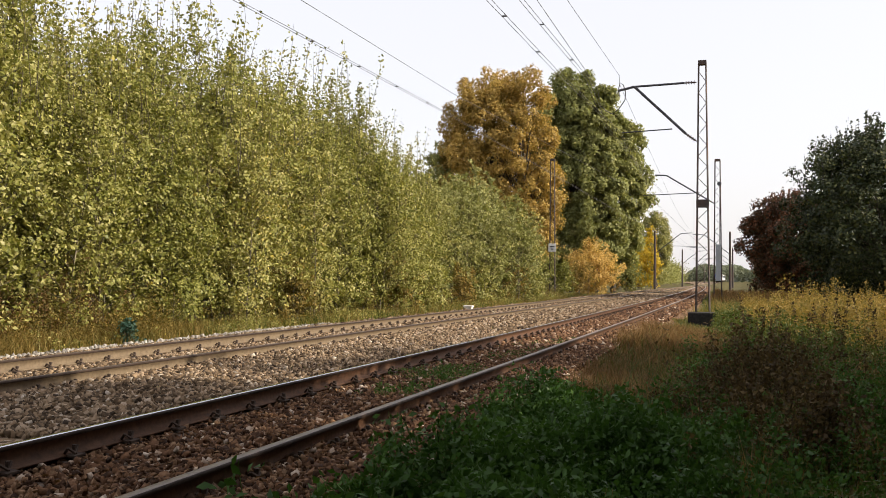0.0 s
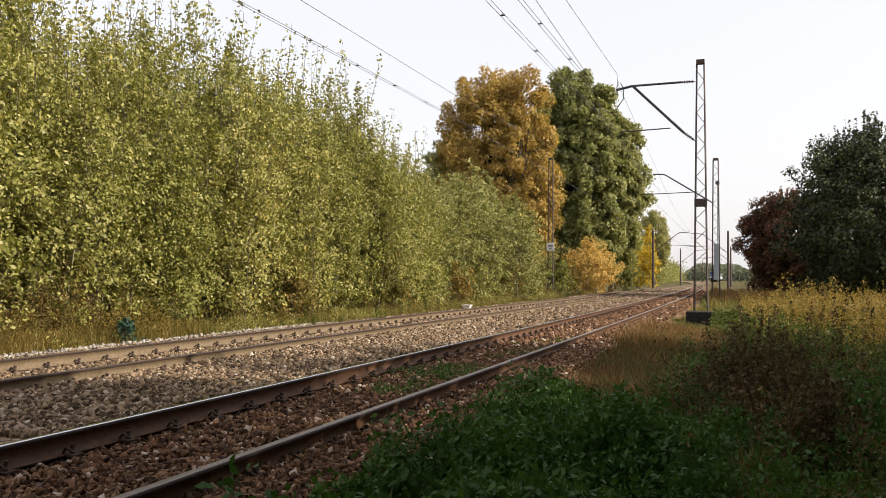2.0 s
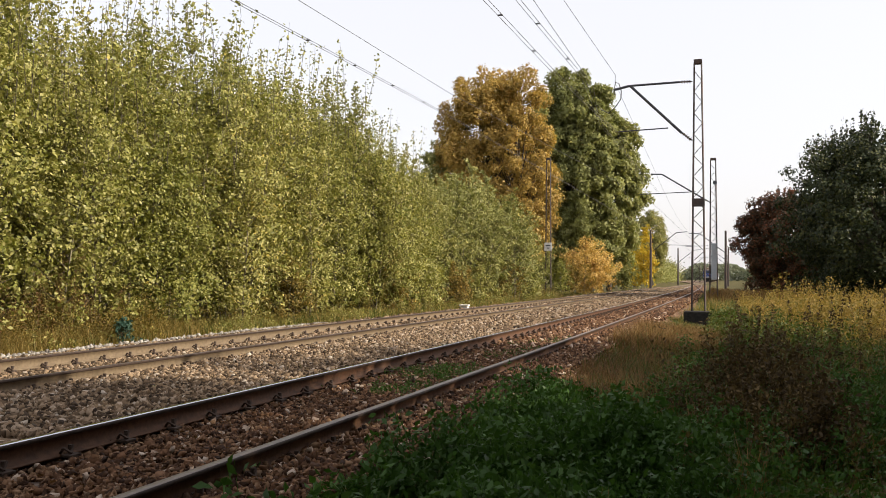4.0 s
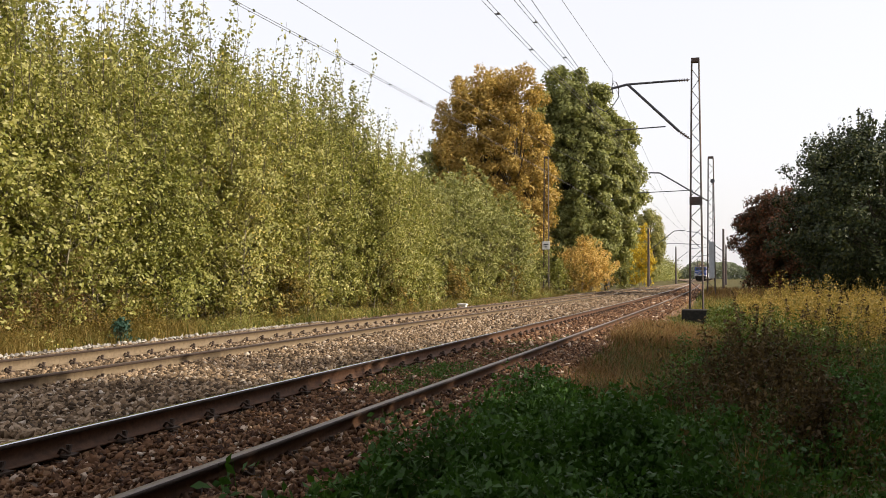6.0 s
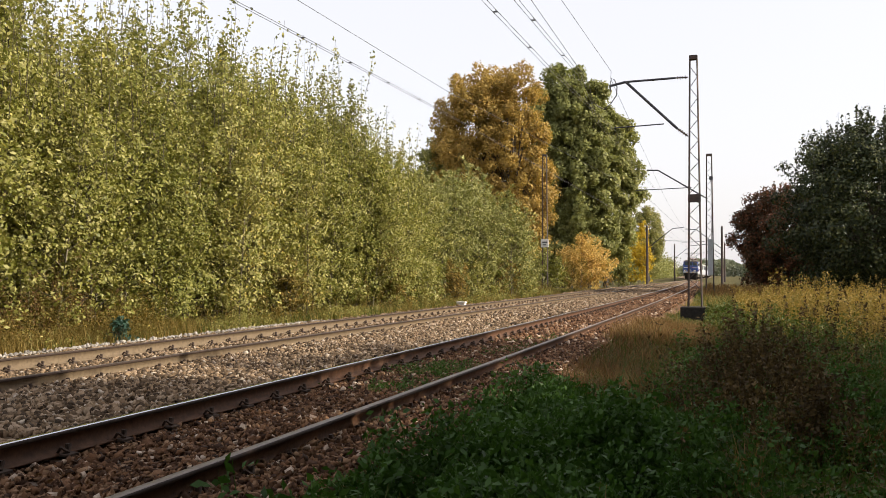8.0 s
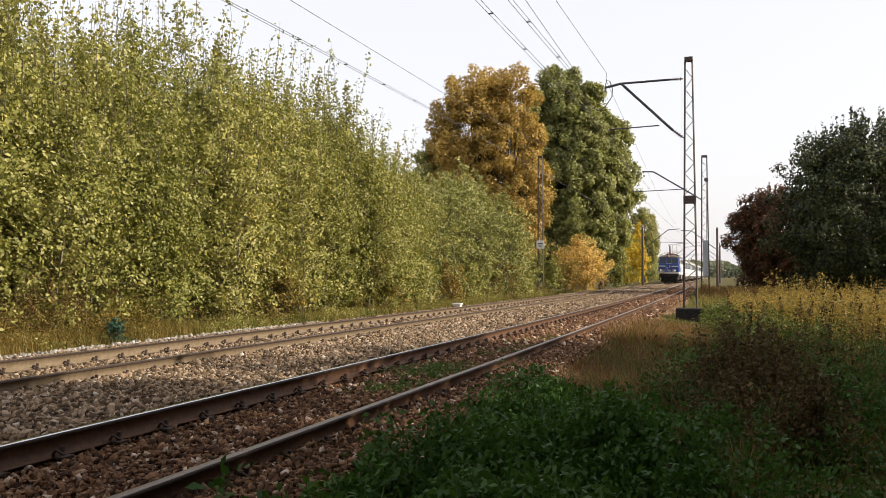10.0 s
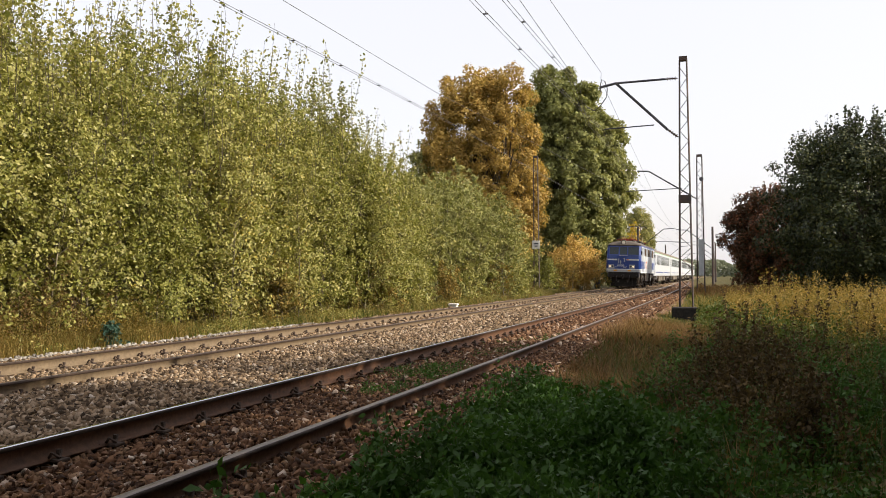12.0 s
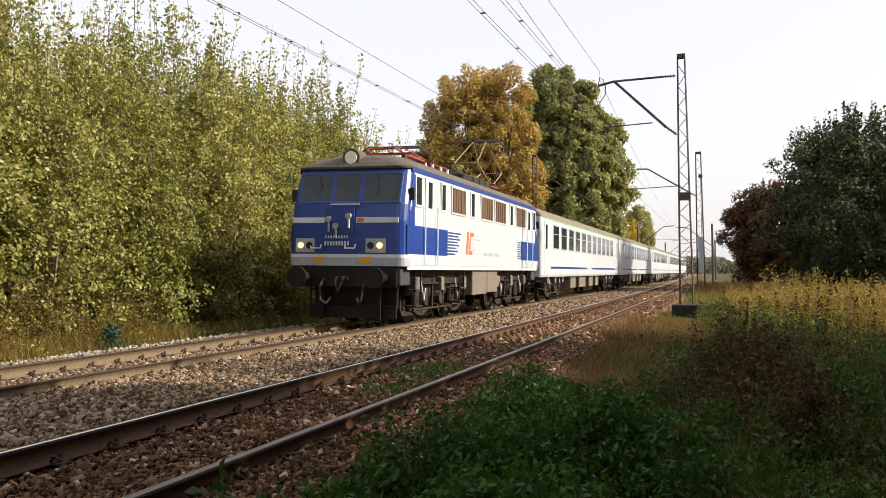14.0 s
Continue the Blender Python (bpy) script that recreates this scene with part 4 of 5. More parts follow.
        for y0 in (1.0, 4.9, LOCO_L - 5.0, LOCO_L - 1.6):
            st = B()
            box(st, min(s * 1.15, s * 1.45), max(s * 1.15, s * 1.45), y0, y0 + 0.5, 0.45, 0.49)
            box(st, min(s * 1.15, s * 1.45), max(s * 1.15, s * 1.45), y0, y0 + 0.5, 0.85, 0.89)
            for yy in (y0, y0 + 0.48):
                box(st, min(s * 1.38, s * 1.42), max(s * 1.38, s * 1.42), yy, yy + 0.03, 0.45, 1.44)
            part("step", st, M_UNDER, loco)
    part("underframe", cubes((-1.15, 1.15, 0.4, LOCO_L - 0.4, 1.0, 1.45), bevel=0.02), M_UNDER, loco)
    for yc in (3.7, LOCO_L - 3.7):
        bogie(loco, yc, 3.05, 0.625)
    # the two noses
    for end in (0, 1):
        fl = Matrix.Identity(4) if end == 0 else Matrix.Translation((0, LOCO_L, 0)) @ Matrix.Rotation(math.pi, 4, "Z")

        def nose(name, bm, mat, parent=loco, label=""):
            bmesh.ops.transform(bm, matrix=fl, verts=bm.verts)
            return part(name, bm, mat, parent, label)
        zl, zh = 2.95, 3.78
        for x0, x1 in ((-1.27, -0.46), (-0.37, 0.29), (0.38, 1.31)):
            w = nose("windscreen", face_panel(x0, x1, 3.02, 3.70, 0.06, 0.34, zl, zh, 0.012), M_CABGLASS)
            for a in ((x0 - 0.04, x1 + 0.04, 2.98, 3.02), (x0 - 0.04, x1 + 0.04, 3.70, 3.735), (x0 - 0.04, x0, 3.02, 3.70), (x1, x1 + 0.04, 3.02, 3.70)):
                nose("windscreen_frame", face_panel(*a, 0.06, 0.34, zl, zh, 0.024, 0.04), M_BLUE, w)
        for x in (-0.9, 0.62):
            bm = rod(B(), (x, 0.24, 3.72), (x + 0.14, 0.13, 3.42), 0.012, 5)
            rod(bm, (x + 0.14, 0.13, 3.42), (x + 0.05, 0.06, 3.22), 0.01, 5)
            nose("wiper", bm, M_BLACK)
        for x0, x1 in ((-1.42, -0.58), (0.26, 1.34)):
            nose("white_stripe", face_panel(x0, x1, 2.50, 2.63, 0, 0, 0, 1, 0.006), M_PALEBAND)
        nose("emblem", face_panel(0.28, 0.46, 2.515, 2.615, 0, 0, 0, 1, 0.010), M_ORANGE)
        nose("nose_rail", cubes((-0.42, 0.36, -0.05, -0.02, 2.93, 2.96)), M_PALEBAND)
        for x in (-0.78, 0.12):
            nose("grab_handle", tube(B(), [(x - 0.13, -0.01, 1.97), (x - 0.13, -0.07, 1.88), (x + 0.13, -0.07, 1.88), (x + 0.13, -0.01, 1.97)], 0.018, 6), M_PALEBAND)
        nose("cable_panel", face_panel(-0.55, 0.22, 2.24, 2.86, 0, 0, 0, 1, 0.03, 0.03), M_BLUE, loco, "dark blue socket panel")
        for x, z in ((-0.44, 2.58), (0.08, 2.66), (-0.25, 2.42)):
            bm = rod(B(), (x, 0, z), (x, -0.11, z), 0.075, 12)
            rod(bm, (x, -0.05, z - 0.05), (x + 0.02, -0.09, z - 0.3), 0.03, 6)
            nose("cable_socket", bm, M_GALV)
        for k in range(9):
            nose("number_bar", face_panel(-0.56 + 0.075 * k, -0.525 + 0.075 * k, 1.95, 2.05, 0, 0, 0, 1, 0.036, 0.03), M_PALEBAND)
            nose("number_bar", face_panel(-0.54 + 0.07 * k, -0.512 + 0.07 * k, 2.12, 2.19, 0, 0, 0, 1, 0.036, 0.03), M_PALEBAND)
        for s in (-1, 1):
            cx = -1.08 if s < 0 else 0.77
            h = nose("headlamp", face_panel(cx - 0.25, cx + 0.25, 1.78, 2.12, 0, 0, 0, 1, 0.03, 0.04), M_GREYPAINT, loco, "square headlamp box with a round lit lens")
            nose("lens", rod(B(), (cx + s * 0.11, -0.02, 1.95), (cx + s * 0.11, -0.05, 1.95), 0.075, 18), M_LAMP if end == 0 else M_LENS, h)
            nose("lens", rod(B(), (cx - s * 0.12, -0.02, 1.95), (cx - s * 0.12, -0.045, 1.95), 0.085, 18), M_BLACK, h)
            bm = rod(B(), (s * 0.98, 0.05, 1.19), (s * 0.98, -0.42, 1.19), 0.11, 14)
            rod(bm, (s * 0.98, -0.40, 1.19), (s * 0.98, -0.62, 1.19), 0.075, 12)
            rod(bm, (s * 0.98, -0.60, 1.19), (s * 0.98, -0.66, 1.19), 0.25, 20)
            nose("buffer", bm, M_SHADESTEEL, loco, "round steel buffer, shade put into its dark colour")
            nose("amber_mark", face_panel(s * 0.62 - 0.24, s * 0.62 + 0.04, 1.52, 1.67, 0, 0, 0, 1, 0.016), M_AMBERMARK)
            nose("air_hose", tube(B(), [(s * 0.55, -0.05, 1.15), (s * 0.56, -0.25, 0.95), (s * 0.53, -0.3, 0.65), (s * 0.42, -0.2, 0.55), (s * 0.34, -0.1, 0.7)], 0.03, 6), M_BLACK)
            nose("corner_step", cubes((min(s * 1.05, s * 1.4), max(s * 1.05, s * 1.4), 0.05, 0.7, 1.0, 1.42), bevel=0.03), M_ARM)
            nose("guard_iron", cubes((s * 0.75 - 0.06, s * 0.75 + 0.06, 0.25, 0.31, 0.14, 1.0), bevel=0.01), M_SHADESTEEL)
            nose("mirror", cubes((min(s * 1.5, s * 1.62), max(s * 1.5, s * 1.62), 0.30, 0.36, 3.05, 3.35), bevel=0.01), M_BLACK)
        nose("nose_band", loft([outline(hw + 0.012, -0.012, 0.5, 0.18, z) for z in (1.46, 1.72)]), M_GREYPAINT, loco, "grey band along the foot of the nose")
        nose("band_edge", loft([outline(hw + 0.016, -0.016, 0.5, 0.18, z) for z in (1.66, 1.74)]), M_PALEBAND)
        nose("buffer_beam", cubes((-1.3, 1.3, 0.02, 0.3, 0.95, 1.46), bevel=0.02), M_SHADESTEEL, loco, "grimy buffer beam, shade put into its dark colour")
        nose("snow_plough", cubes((-1.15, 1.15, 0.42, 0.5, 0.18, 0.5), bevel=0.01), M_SHADESTEEL)
        # added dark plate that stands in for the deep shade below the beam
        nose("shade_plate", cubes((-1.1, 1.1, 0.62, 0.74, 0.42, 1.05), bevel=0.02), M_SHADESTEEL)
        bm = rod(B(), (0, 0, 1.18), (0, -0.3, 1.16), 0.05, 8)
        tube(bm, [(-0.09, -0.3, 1.18), (-0.09, -0.42, 1.1), (0, -0.48, 0.85), (0.09, -0.42, 1.1), (0.09, -0.3, 1.18)], 0.028, 6)
        rod(bm, (-0.16, -0.22, 1.16), (0.16, -0.22, 1.16), 0.045, 8)
        nose("coupling_hook", bm, M_SHADESTEEL)
        lamp = nose("roof_lamp", rod(B(), (-0.05, 0.34, 4.12), (-0.05, 0.86, 4.12), 0.23, 22), M_ROOF, loco, "round roof headlamp housing")
        nose("lens", rod(B(), (-0.05, 0.31, 4.12), (-0.05, 0.345, 4.12), 0.155, 20), M_LENS, lamp)
        for x in (0.5, -0.75):
            nose("horn", rod(B(), (x, 0.75, 4.14), (x, 1.15, 4.16), 0.07, 10, 0.03), M_ARM)
    # on the roof
    blk = part("resistor_box", loft([outline(w, 7.2 + i, 10.6 - i, 0.1, z) for z, w, i in ((4.1, 0.85, 0), (4.42, 0.85, 0.0), (4.56, 0.55, 0.15))]), M_UNDER, loco, "dark roof housing with vents")
    for k in range(4):
        part("vent", cubes((0.85, 0.87, 7.5 + 0.75 * k, 8.0 + 0.75 * k, 4.24, 4.39)), M_BLACK, blk)
    def pantograph(y, up):
        p = part("pantograph", cubes((-0.85, 0.85, y - 0.03, y + 0.03, 4.42, 4.48), (-0.85, 0.85, y + 1.75, y + 1.81, 4.42, 4.48), (-0.6, -0.54, y, y + 1.8, 4.42, 4.48), (0.54, 0.6, y, y + 1.8, 4.42, 4.48), bevel=0.008), M_REDPAINT, loco, "red-framed roof pantograph")
        for x in (-0.57, 0.57):
            for dy in (0.1, 1.7):
                part("insulator", rod(B(), (x, y + dy, 4.12), (x, y + dy, 4.42), 0.07, 8), M_CERAM, p)
        bm = B()
        top = 6.15 if up else 4.74
        knee_z = 5.15 if up else 4.57
        for s in (-1, 1):
            rod(bm, (s * 0.5, y + 0.9 + s * 0, 4.48), (s * 0.42, y + (2.7 if up else 2.0), knee_z), 0.025, 6)
            rod(bm, (s * 0.42, y + (2.7 if up else 2.0), knee_z), (s * 0.25, y + 0.9, top), 0.018, 6)
            rod(bm, (s * 0.5, y + 0.9, 4.48), (s * 0.42, y - (0.9 if up else 0.2), knee_z), 0.025, 6)
            rod(bm, (s * 0.42, y - (0.9 if up else 0.2), knee_z), (s * 0.25, y + 0.9, top), 0.018, 6)
        rod(bm, (-0.42, y + (2.7 if up else 2.0), knee_z), (0.42, y + (2.7 if up else 2.0), knee_z), 0.016, 6)
        rod(bm, (-0.42, y - (0.9 if up else 0.2), knee_z), (0.42, y - (0.9 if up else 0.2), knee_z), 0.016, 6)
        part("pantograph_arm", bm, M_TAN if up else M_REDPAINT, p)
        head = tube(B(), [(-0.98, y + 0.75, top - 0.2), (-0.75, y + 0.75, top), (0.75, y + 0.75, top), (0.98, y + 0.75, top - 0.2)], 0.022, 6)
        tube(head, [(-0.98, y + 1.05, top - 0.2), (-0.75, y + 1.05, top), (0.75, y + 1.05, top), (0.98, y + 1.05, top - 0.2)], 0.022, 6)
        part("contact_strip", head, M_ARM, p)
    pantograph(2.3, False)
    pantograph(11.2, True)
    bus = tube(B(), [(0.35, 4.3, 4.62), (0.35, 5.6, 4.54), (0.2, 7.4, 4.62)], 0.02, 6)
    tube(bus, [(-0.35, 4.3, 4.62), (-0.3, 7.4, 4.57)], 0.02, 6)
    part("roof_cable", bus, M_REDPAINT, loco)
    for y in (4.8, 5.5, 6.3, 7.0):
        part("roof_insulator", rod(B(), (0.35, y, 4.2), (0.35, y, 4.54), 0.08, 8, 0.05), M_PALEBAND, loco)
    return loco


COACH_L = 27.6


def build_coach(first_label):
    coach = thing("passenger_coach", pose(0, 0, 0), first_label, "railway coach", "coaches behind the locomotive")
    hw = 1.46
    lv = [(1.10, 1.42, 0.0), (1.2, hw, 0.0), (3.0, hw, 0.0), (3.5, 1.44, 0.0), (3.66, 1.42, 0.0)]
    part("body", loft([outline(w, i, COACH_L - i, 0.12, z) for z, w, i in lv]), M_WHITE, coach)
    rl = [(3.66, 1.45, 0.0), (3.8, 1.38, 0.0), (3.98, 1.15, 0.02), (4.12, 0.8, 0.05), (4.20, 0.35, 0.08)]
    roof = part("roof", loft([outline(w, i, COACH_L - i, 0.12, z) for z, w, i in rl]), M_COACHROOF, coach, "weathered beige-grey roof")
    for k in range(9):
        part("roof_vent", cubes((-0.3, 0.3, 2 + 2.9 * k, 2.5 + 2.9 * k, 4.15, 4.27), bevel=0.03), M_COACHROOF, roof)
    for s in (-1, 1):
        part("roof_line", side_panel(s, 1.425, 0.1, COACH_L - 0.1, 3.60, 3.655, 0.02), M_GREENLINE, coach, "thin green line under the roof")
        for y0, y1 in ((2.0, COACH_L * 0.46), (COACH_L * 0.53, COACH_L - 2.0)):
            part("waist_line", side_panel(s, hw, y0, y1, 1.46, 1.56, 0.006), M_BLUE, coach, "dark blue line low on the side")
        for k in range(11):
            y0 = 2.55 + k * (COACH_L - 5.1) / 11
            w = part("window", side_panel(s, 1.455, y0, y0 + 1.32, 2.38, 3.38, 0.012, 0.03), M_GLASS, coach)
            fr = B()
            for r in ((y0 - 0.05, y1_(y0), 2.32, 2.38), (y0 - 0.05, y1_(y0), 3.38, 3.43), (y0 - 0.05, y0, 2.38, 3.38), (y0 + 1.32, y0 + 1.37, 2.38, 3.38), (y0, y0 + 1.32, 3.0, 3.03)):
                box(fr, min(s * 1.445, s * 1.476), max(s * 1.445, s * 1.476), *r)
            part("window_frame", fr, M_GREYPAINT, w)
        for y0 in (0.5, COACH_L - 1.35):
            d = part("door", side_panel(s, hw, y0, y0 + 0.85, 1.2, 3.5, 0.008), M_WHITE, coach)
            part("door_window", side_panel(s, 1.455, y0 + 0.22, y0 + 0.63, 2.3, 3.35, 0.016), M_GLASS, d)
            part("step", cubes((min(s * 1.1, s * 1.42), max(s * 1.1, s * 1.42), y0, y0 + 0.85, 0.55, 0.60)), M_UNDER, d)
        for y0, w in ((8.2, 1.6), (11.0, 2.2), (14.6, 1.4), (17.2, 1.2)):
            part("equipment_box", cubes((min(s * 0.7, s * 1.3), max(s * 0.7, s * 1.3), y0, y0 + w, 0.5, 1.1), bevel=0.03), M_BOXGREY, coach)
    part("underframe", cubes((-1.1, 1.1, 0.5, COACH_L - 0.5, 0.88, 1.14), bevel=0.02), M_UNDER, coach)
    for y0, y1 in ((-0.42, 0.02), (COACH_L - 0.02, COACH_L + 0.42)):
        part("gangway_bellows", cubes((-0.6, 0.6, y0, y1, 1.2, 3.5), bevel=0.06), M_BLACK, coach)
    for yc in (3.9, COACH_L - 3.9):
        bogie(coach, yc, 2.5, 0.46, 1.0)
    return coach


def y1_(y0):
    return y0 + 1.37


# how far the nose is along the line
RUN = ((0.0, 424.0), (1.0, 395.0), (2.0, 366.0), (3.0, 337.0), (4.0, 308.5), (5.0, 280.0), (6.0, 251.5), (7.0, 222.5), (7.5, 207.9), (8.0, 193.2), (8.5, 178.6), (9.0, 164.1), (9.5, 149.7), (10.0, 135.4),
       (10.5, 121.2), (11.0, 108.0), (11.5, 94.6), (12.0, 80.7), (12.5, 66.4), (13.0, 51.0), (13.5, 35.3), (14.0, 19.7))


def rolling(ahead, length):
    """Rows for a vehicle whose front runs that far behind the nose: it sits on the line at its two bogies."""
    rows = []
    for t, y in RUN:
        f = y + ahead
        a, b = f + 3.7, f + length - 3.7
        turn = math.atan2(-(xb(b) - xb(a)), b - a)
        x = xb(a) + (xb(a) - xb(b)) * 3.7 / (b - a)
        rows.append((t, Matrix.Translation((x, f, 0)) @ Matrix.Rotation(turn, 4, "Z") @ Matrix.Rotation(0.029, 4, "Y")))
    return rows

# ---- put it together: ground, tracks, masts ----
build_ground()
build_bed("ballast_near", "rust-stained crushed stone under the near track", M_BED_RUST, lambda y: xa(y) - 1.25, lambda y: xa(y) + 1.45, -0.192, -14, 190)
build_bed("ballast_far", "grey-beige crushed stone under the far track", M_BED_GREY, lambda y: xb(y) - 2.3, lambda y: np.minimum(xa(y) - 1.1, xb(y) + 3.4), -0.190, -14, 640)
build_track("near_track", "rusty track on concrete sleepers, little used", xa, 0.061, M_RAIL, M_HEAD, M_HEAD_A, 186)
build_track("far_track", "main line track with brown worn rails", xb, 0.044, M_RAIL_B, M_HEAD_FAR, M_HEAD_FAR, 640)
catenary_masts()
overhead()


def marker_stone():
    bm = B()
    box(bm, -0.16, 0.16, -0.12, 0.12, -0.1, 0.16, 0.02)
    box(bm, -0.2, 0.2, -0.15, 0.15, 0.15, 0.22, 0.015)
    ob = part("marker_stone", bm, M_PALE)
    ob.matrix_basis = pose(-10.85, 36.4, -0.22)
    tagged(ob, "small whitewashed concrete marker beside the track", "marker stone")


marker_stone()

# ---- the train ----
loco = build_loco()
coach = build_coach("white passenger coach with a beige roof and blue line")
COACHES = [coach] + [copy_thing(coach, pose(0, 0, 0)) for k in range(4)]

# ---- thicket beyond the far track ----
POPLARS = [sapling("young_poplar", "slender young poplar with olive and yellowing leaves", h, 1.55, 9400, 0.099, 20 + k, M_POPLAR, M_BARK_PALE, 0.07, 0.95, stems=5, group="poplar thicket", leaders=6, top=0.88) for k, h in enumerate((7.4, 8.0, 7.0, 7.7, 7.2))]
WILLOWS = [sapling("willow_bush", "grey-green willow bush with narrow leaves", h, 1.7, 4200, 0.172, 40 + k, M_WILLOW, M_BARK, 0.04, 0.75, stems=5, group="willow thicket") for k, h in enumerate((6.4, 7.2))]


def plant(kinds, spots):
    """Each kind once where it was built, then copies at the other places."""
    fresh = list(kinds)
    for i, (x, y, s, turn) in enumerate(spots):
        m = pose(x, y, float(ground_z(x, y)) - 0.05, 0, 0, turn)
        src = kinds[i % len(kinds)]
        if src in fresh:
            fresh.remove(src)
            src.matrix_basis = m @ Matrix.Scale(s, 4)
        else:
            ob = copy_thing(src, m)
            ob.scale = (s, s, s)


def thicket():
    rng = np.random.default_rng(5)
    spots = []
    for row, (x, step) in enumerate(((-13.9, 1.25), (-15.2, 1.4), (-16.8, 1.6), (-18.8, 1.9))):
        y = 5.0 + 0.5 * row
        while y < 39:
            s = (0.83 if row == 0 else 1.02) * rng.uniform(0.9, 1.1) * (1.0 + 0.05 * row) * 1.07 * (1.0 - 0.06 * max(0.0, y - 36.5))
            spot = (x + rng.normal(0, 0.35), y, s, rng.uniform(0, 360))
            if y > 9.0 + 1.5 * row:
                spots.append(spot)
            y += step * rng.uniform(0.75, 1.3)
    plant(POPLARS, spots)
    spots = []
    for row, (x, step) in enumerate(((-13.6, 1.7), (-15.4, 1.9), (-17.6, 2.3))):
        y = 39.0 + row
        while y < 80:
            s = rng.uniform(0.9, 1.12) * min(0.86 + 0.012 * (y - 39), 1.0) * (0.9 if row == 0 else 1.06)
            spots.append((x + rng.normal(0, 0.4) - (3.6 if y > 58 else 0.0), y, s, rng.uniform(0, 360)))
            y += step * rng.uniform(0.75, 1.3)
    plant(WILLOWS, spots)


thicket()


def grown(ob, x, y, turn=0.0):
    ob.matrix_basis = pose(x, y, float(ground_z(x, y)) - 0.05, 0, 0, turn)
    return ob


grown(broad_tree("oak", "tall oak in orange-brown autumn leaves", 20.0, 4.5, 9.4, 620, 150, 0.21, 61, M_OAK, M_BARK_DARK, 0.36, lump=0.135, rough=0.55), -20.9, 76)
grown(broad_tree("oak", "orange-leaved oak standing among green trees", 19.8, 3.4, 9.2, 400, 150, 0.21, 62, M_OAK, M_BARK_DARK, 0.3, lump=0.17, rough=0.5), -17.5, 75)
grown(broad_tree("ash_tree", "dark olive tree at the edge of the oaks", 14.5, 4.0, 6.9, 300, 150, 0.21, 63, M_GREEN, M_BARK_DARK, 0.3, lump=0.14), -24.0, 77)
grown(broad_tree("linden", "tall dense dark green linden", 25.8, 5.4, 12.4, 620, 165, 0.32, 64, M_GREEN, M_BARK_DARK, 0.4, lump=0.135, rough=0.5), -18.1, 102)
grown(broad_tree("linden", "broad dark green linden beside the line", 20.8, 4.1, 9.2, 380, 155, 0.32, 65, M_GREEN, M_BARK_DARK, 0.36, 0.2, lump=0.16, rough=0.5), -13.5, 104)
grown(broad_tree("linden", "rounded green linden between its neighbours", 24.0, 4.6, 11.4, 420, 155, 0.32, 60, M_GREEN, M_BARK_DARK, 0.36, lump=0.15, rough=0.5), -15.5, 101)
grown(sapling("amber_bush", "amber-leaved bush at the track side", 5.2, 2.5, 8600, 0.16, 66, M_AMBER, M_BARK, 0.03, stems=6, category="bush"), -13.5, 86)
grown(sapling("amber_bush", "low amber-leaved bush at the track side", 4.0, 1.8, 5400, 0.16, 67, M_AMBER, M_BARK, 0.03, stems=6, category="bush"), -12.6, 88.5)
grown(sapling("yellow_birch", "slim birch in bright yellow leaves", 8.4, 1.8, 7000, 0.2, 68, M_YELLOW, M_BARK, 0.05, stems=3), -11.7, 124)
grown(broad_tree("roadside_tree", "dull green tree beside the line far off", 14.2, 2.7, 6.6, 130, 240, 0.27, 69, M_WILLOW, M_BARK_DARK, 0.3, 0.1, "tree", 0, 0.3), -14.2, 172)
grown(sapling("green_bush", "low green bush at the track side", 3.6, 1.9, 3600, 0.2, 70, M_WILLOW, M_BARK, 0.03, stems=6, category="bush"), -12.4, 107)
grown(sapling("green_bush", "green bush behind the amber bushes", 8.0, 2.2, 3600, 0.24, 71, M_WILLOW, M_BARK, 0.03, stems=6, category="bush"), -13.2, 132)
HAZELS = [sapling("hazel_bush", "low yellowing hazel bush at the foot of the thicket", h, 0.9, 2600, 0.10, 90 + k, m, M_BARK, 0.03, stems=6, category="bush", group="hazel bushes") for k, (h, m) in enumerate(((2.4, M_GOLD), (2.0, M_POPLAR)))]
plant(HAZELS, [(-13.0, 33.0, 1.0, 0), (-13.2, 37.5, 1.1, 80), (-12.7, 41.5, 0.9, 200), (-13.0, 46.5, 1.1, 30), (-12.8, 51.0, 1.0, 140), (-13.0, 57.5, 1.15, 250), (-13.0, 24.5, 0.85, 300), (-14.0, 76.0, 1.5, 20), (-13.4, 80.0, 1.3, 120), (-13.4, 12.2, 0.9, 60)])
grown(sapling("blue_green_shrub", "small blue-green shrub at the ballast edge", 0.58, 0.24, 360, 0.07, 72, M_BLUEBUSH, M_BARK, 0.05, stems=5, category="shrub"), -12.0, 15.6)

# ---- the near side: trees beyond the meadow, and unseen ones placed to shade it ----
grown(broad_tree("red_thorn", "dense low tree with dark red and brown leaves", 9.9, 3.8, 5.0, 480, 150, 0.22, 81, M_RED, M_BARK_DARK, 0.16, 0.06, "tree", 40, 0.15, rough=1.2), 5.2, 91)
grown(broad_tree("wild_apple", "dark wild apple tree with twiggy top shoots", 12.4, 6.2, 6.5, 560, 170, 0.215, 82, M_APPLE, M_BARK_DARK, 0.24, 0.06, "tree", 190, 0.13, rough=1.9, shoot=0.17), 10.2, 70)
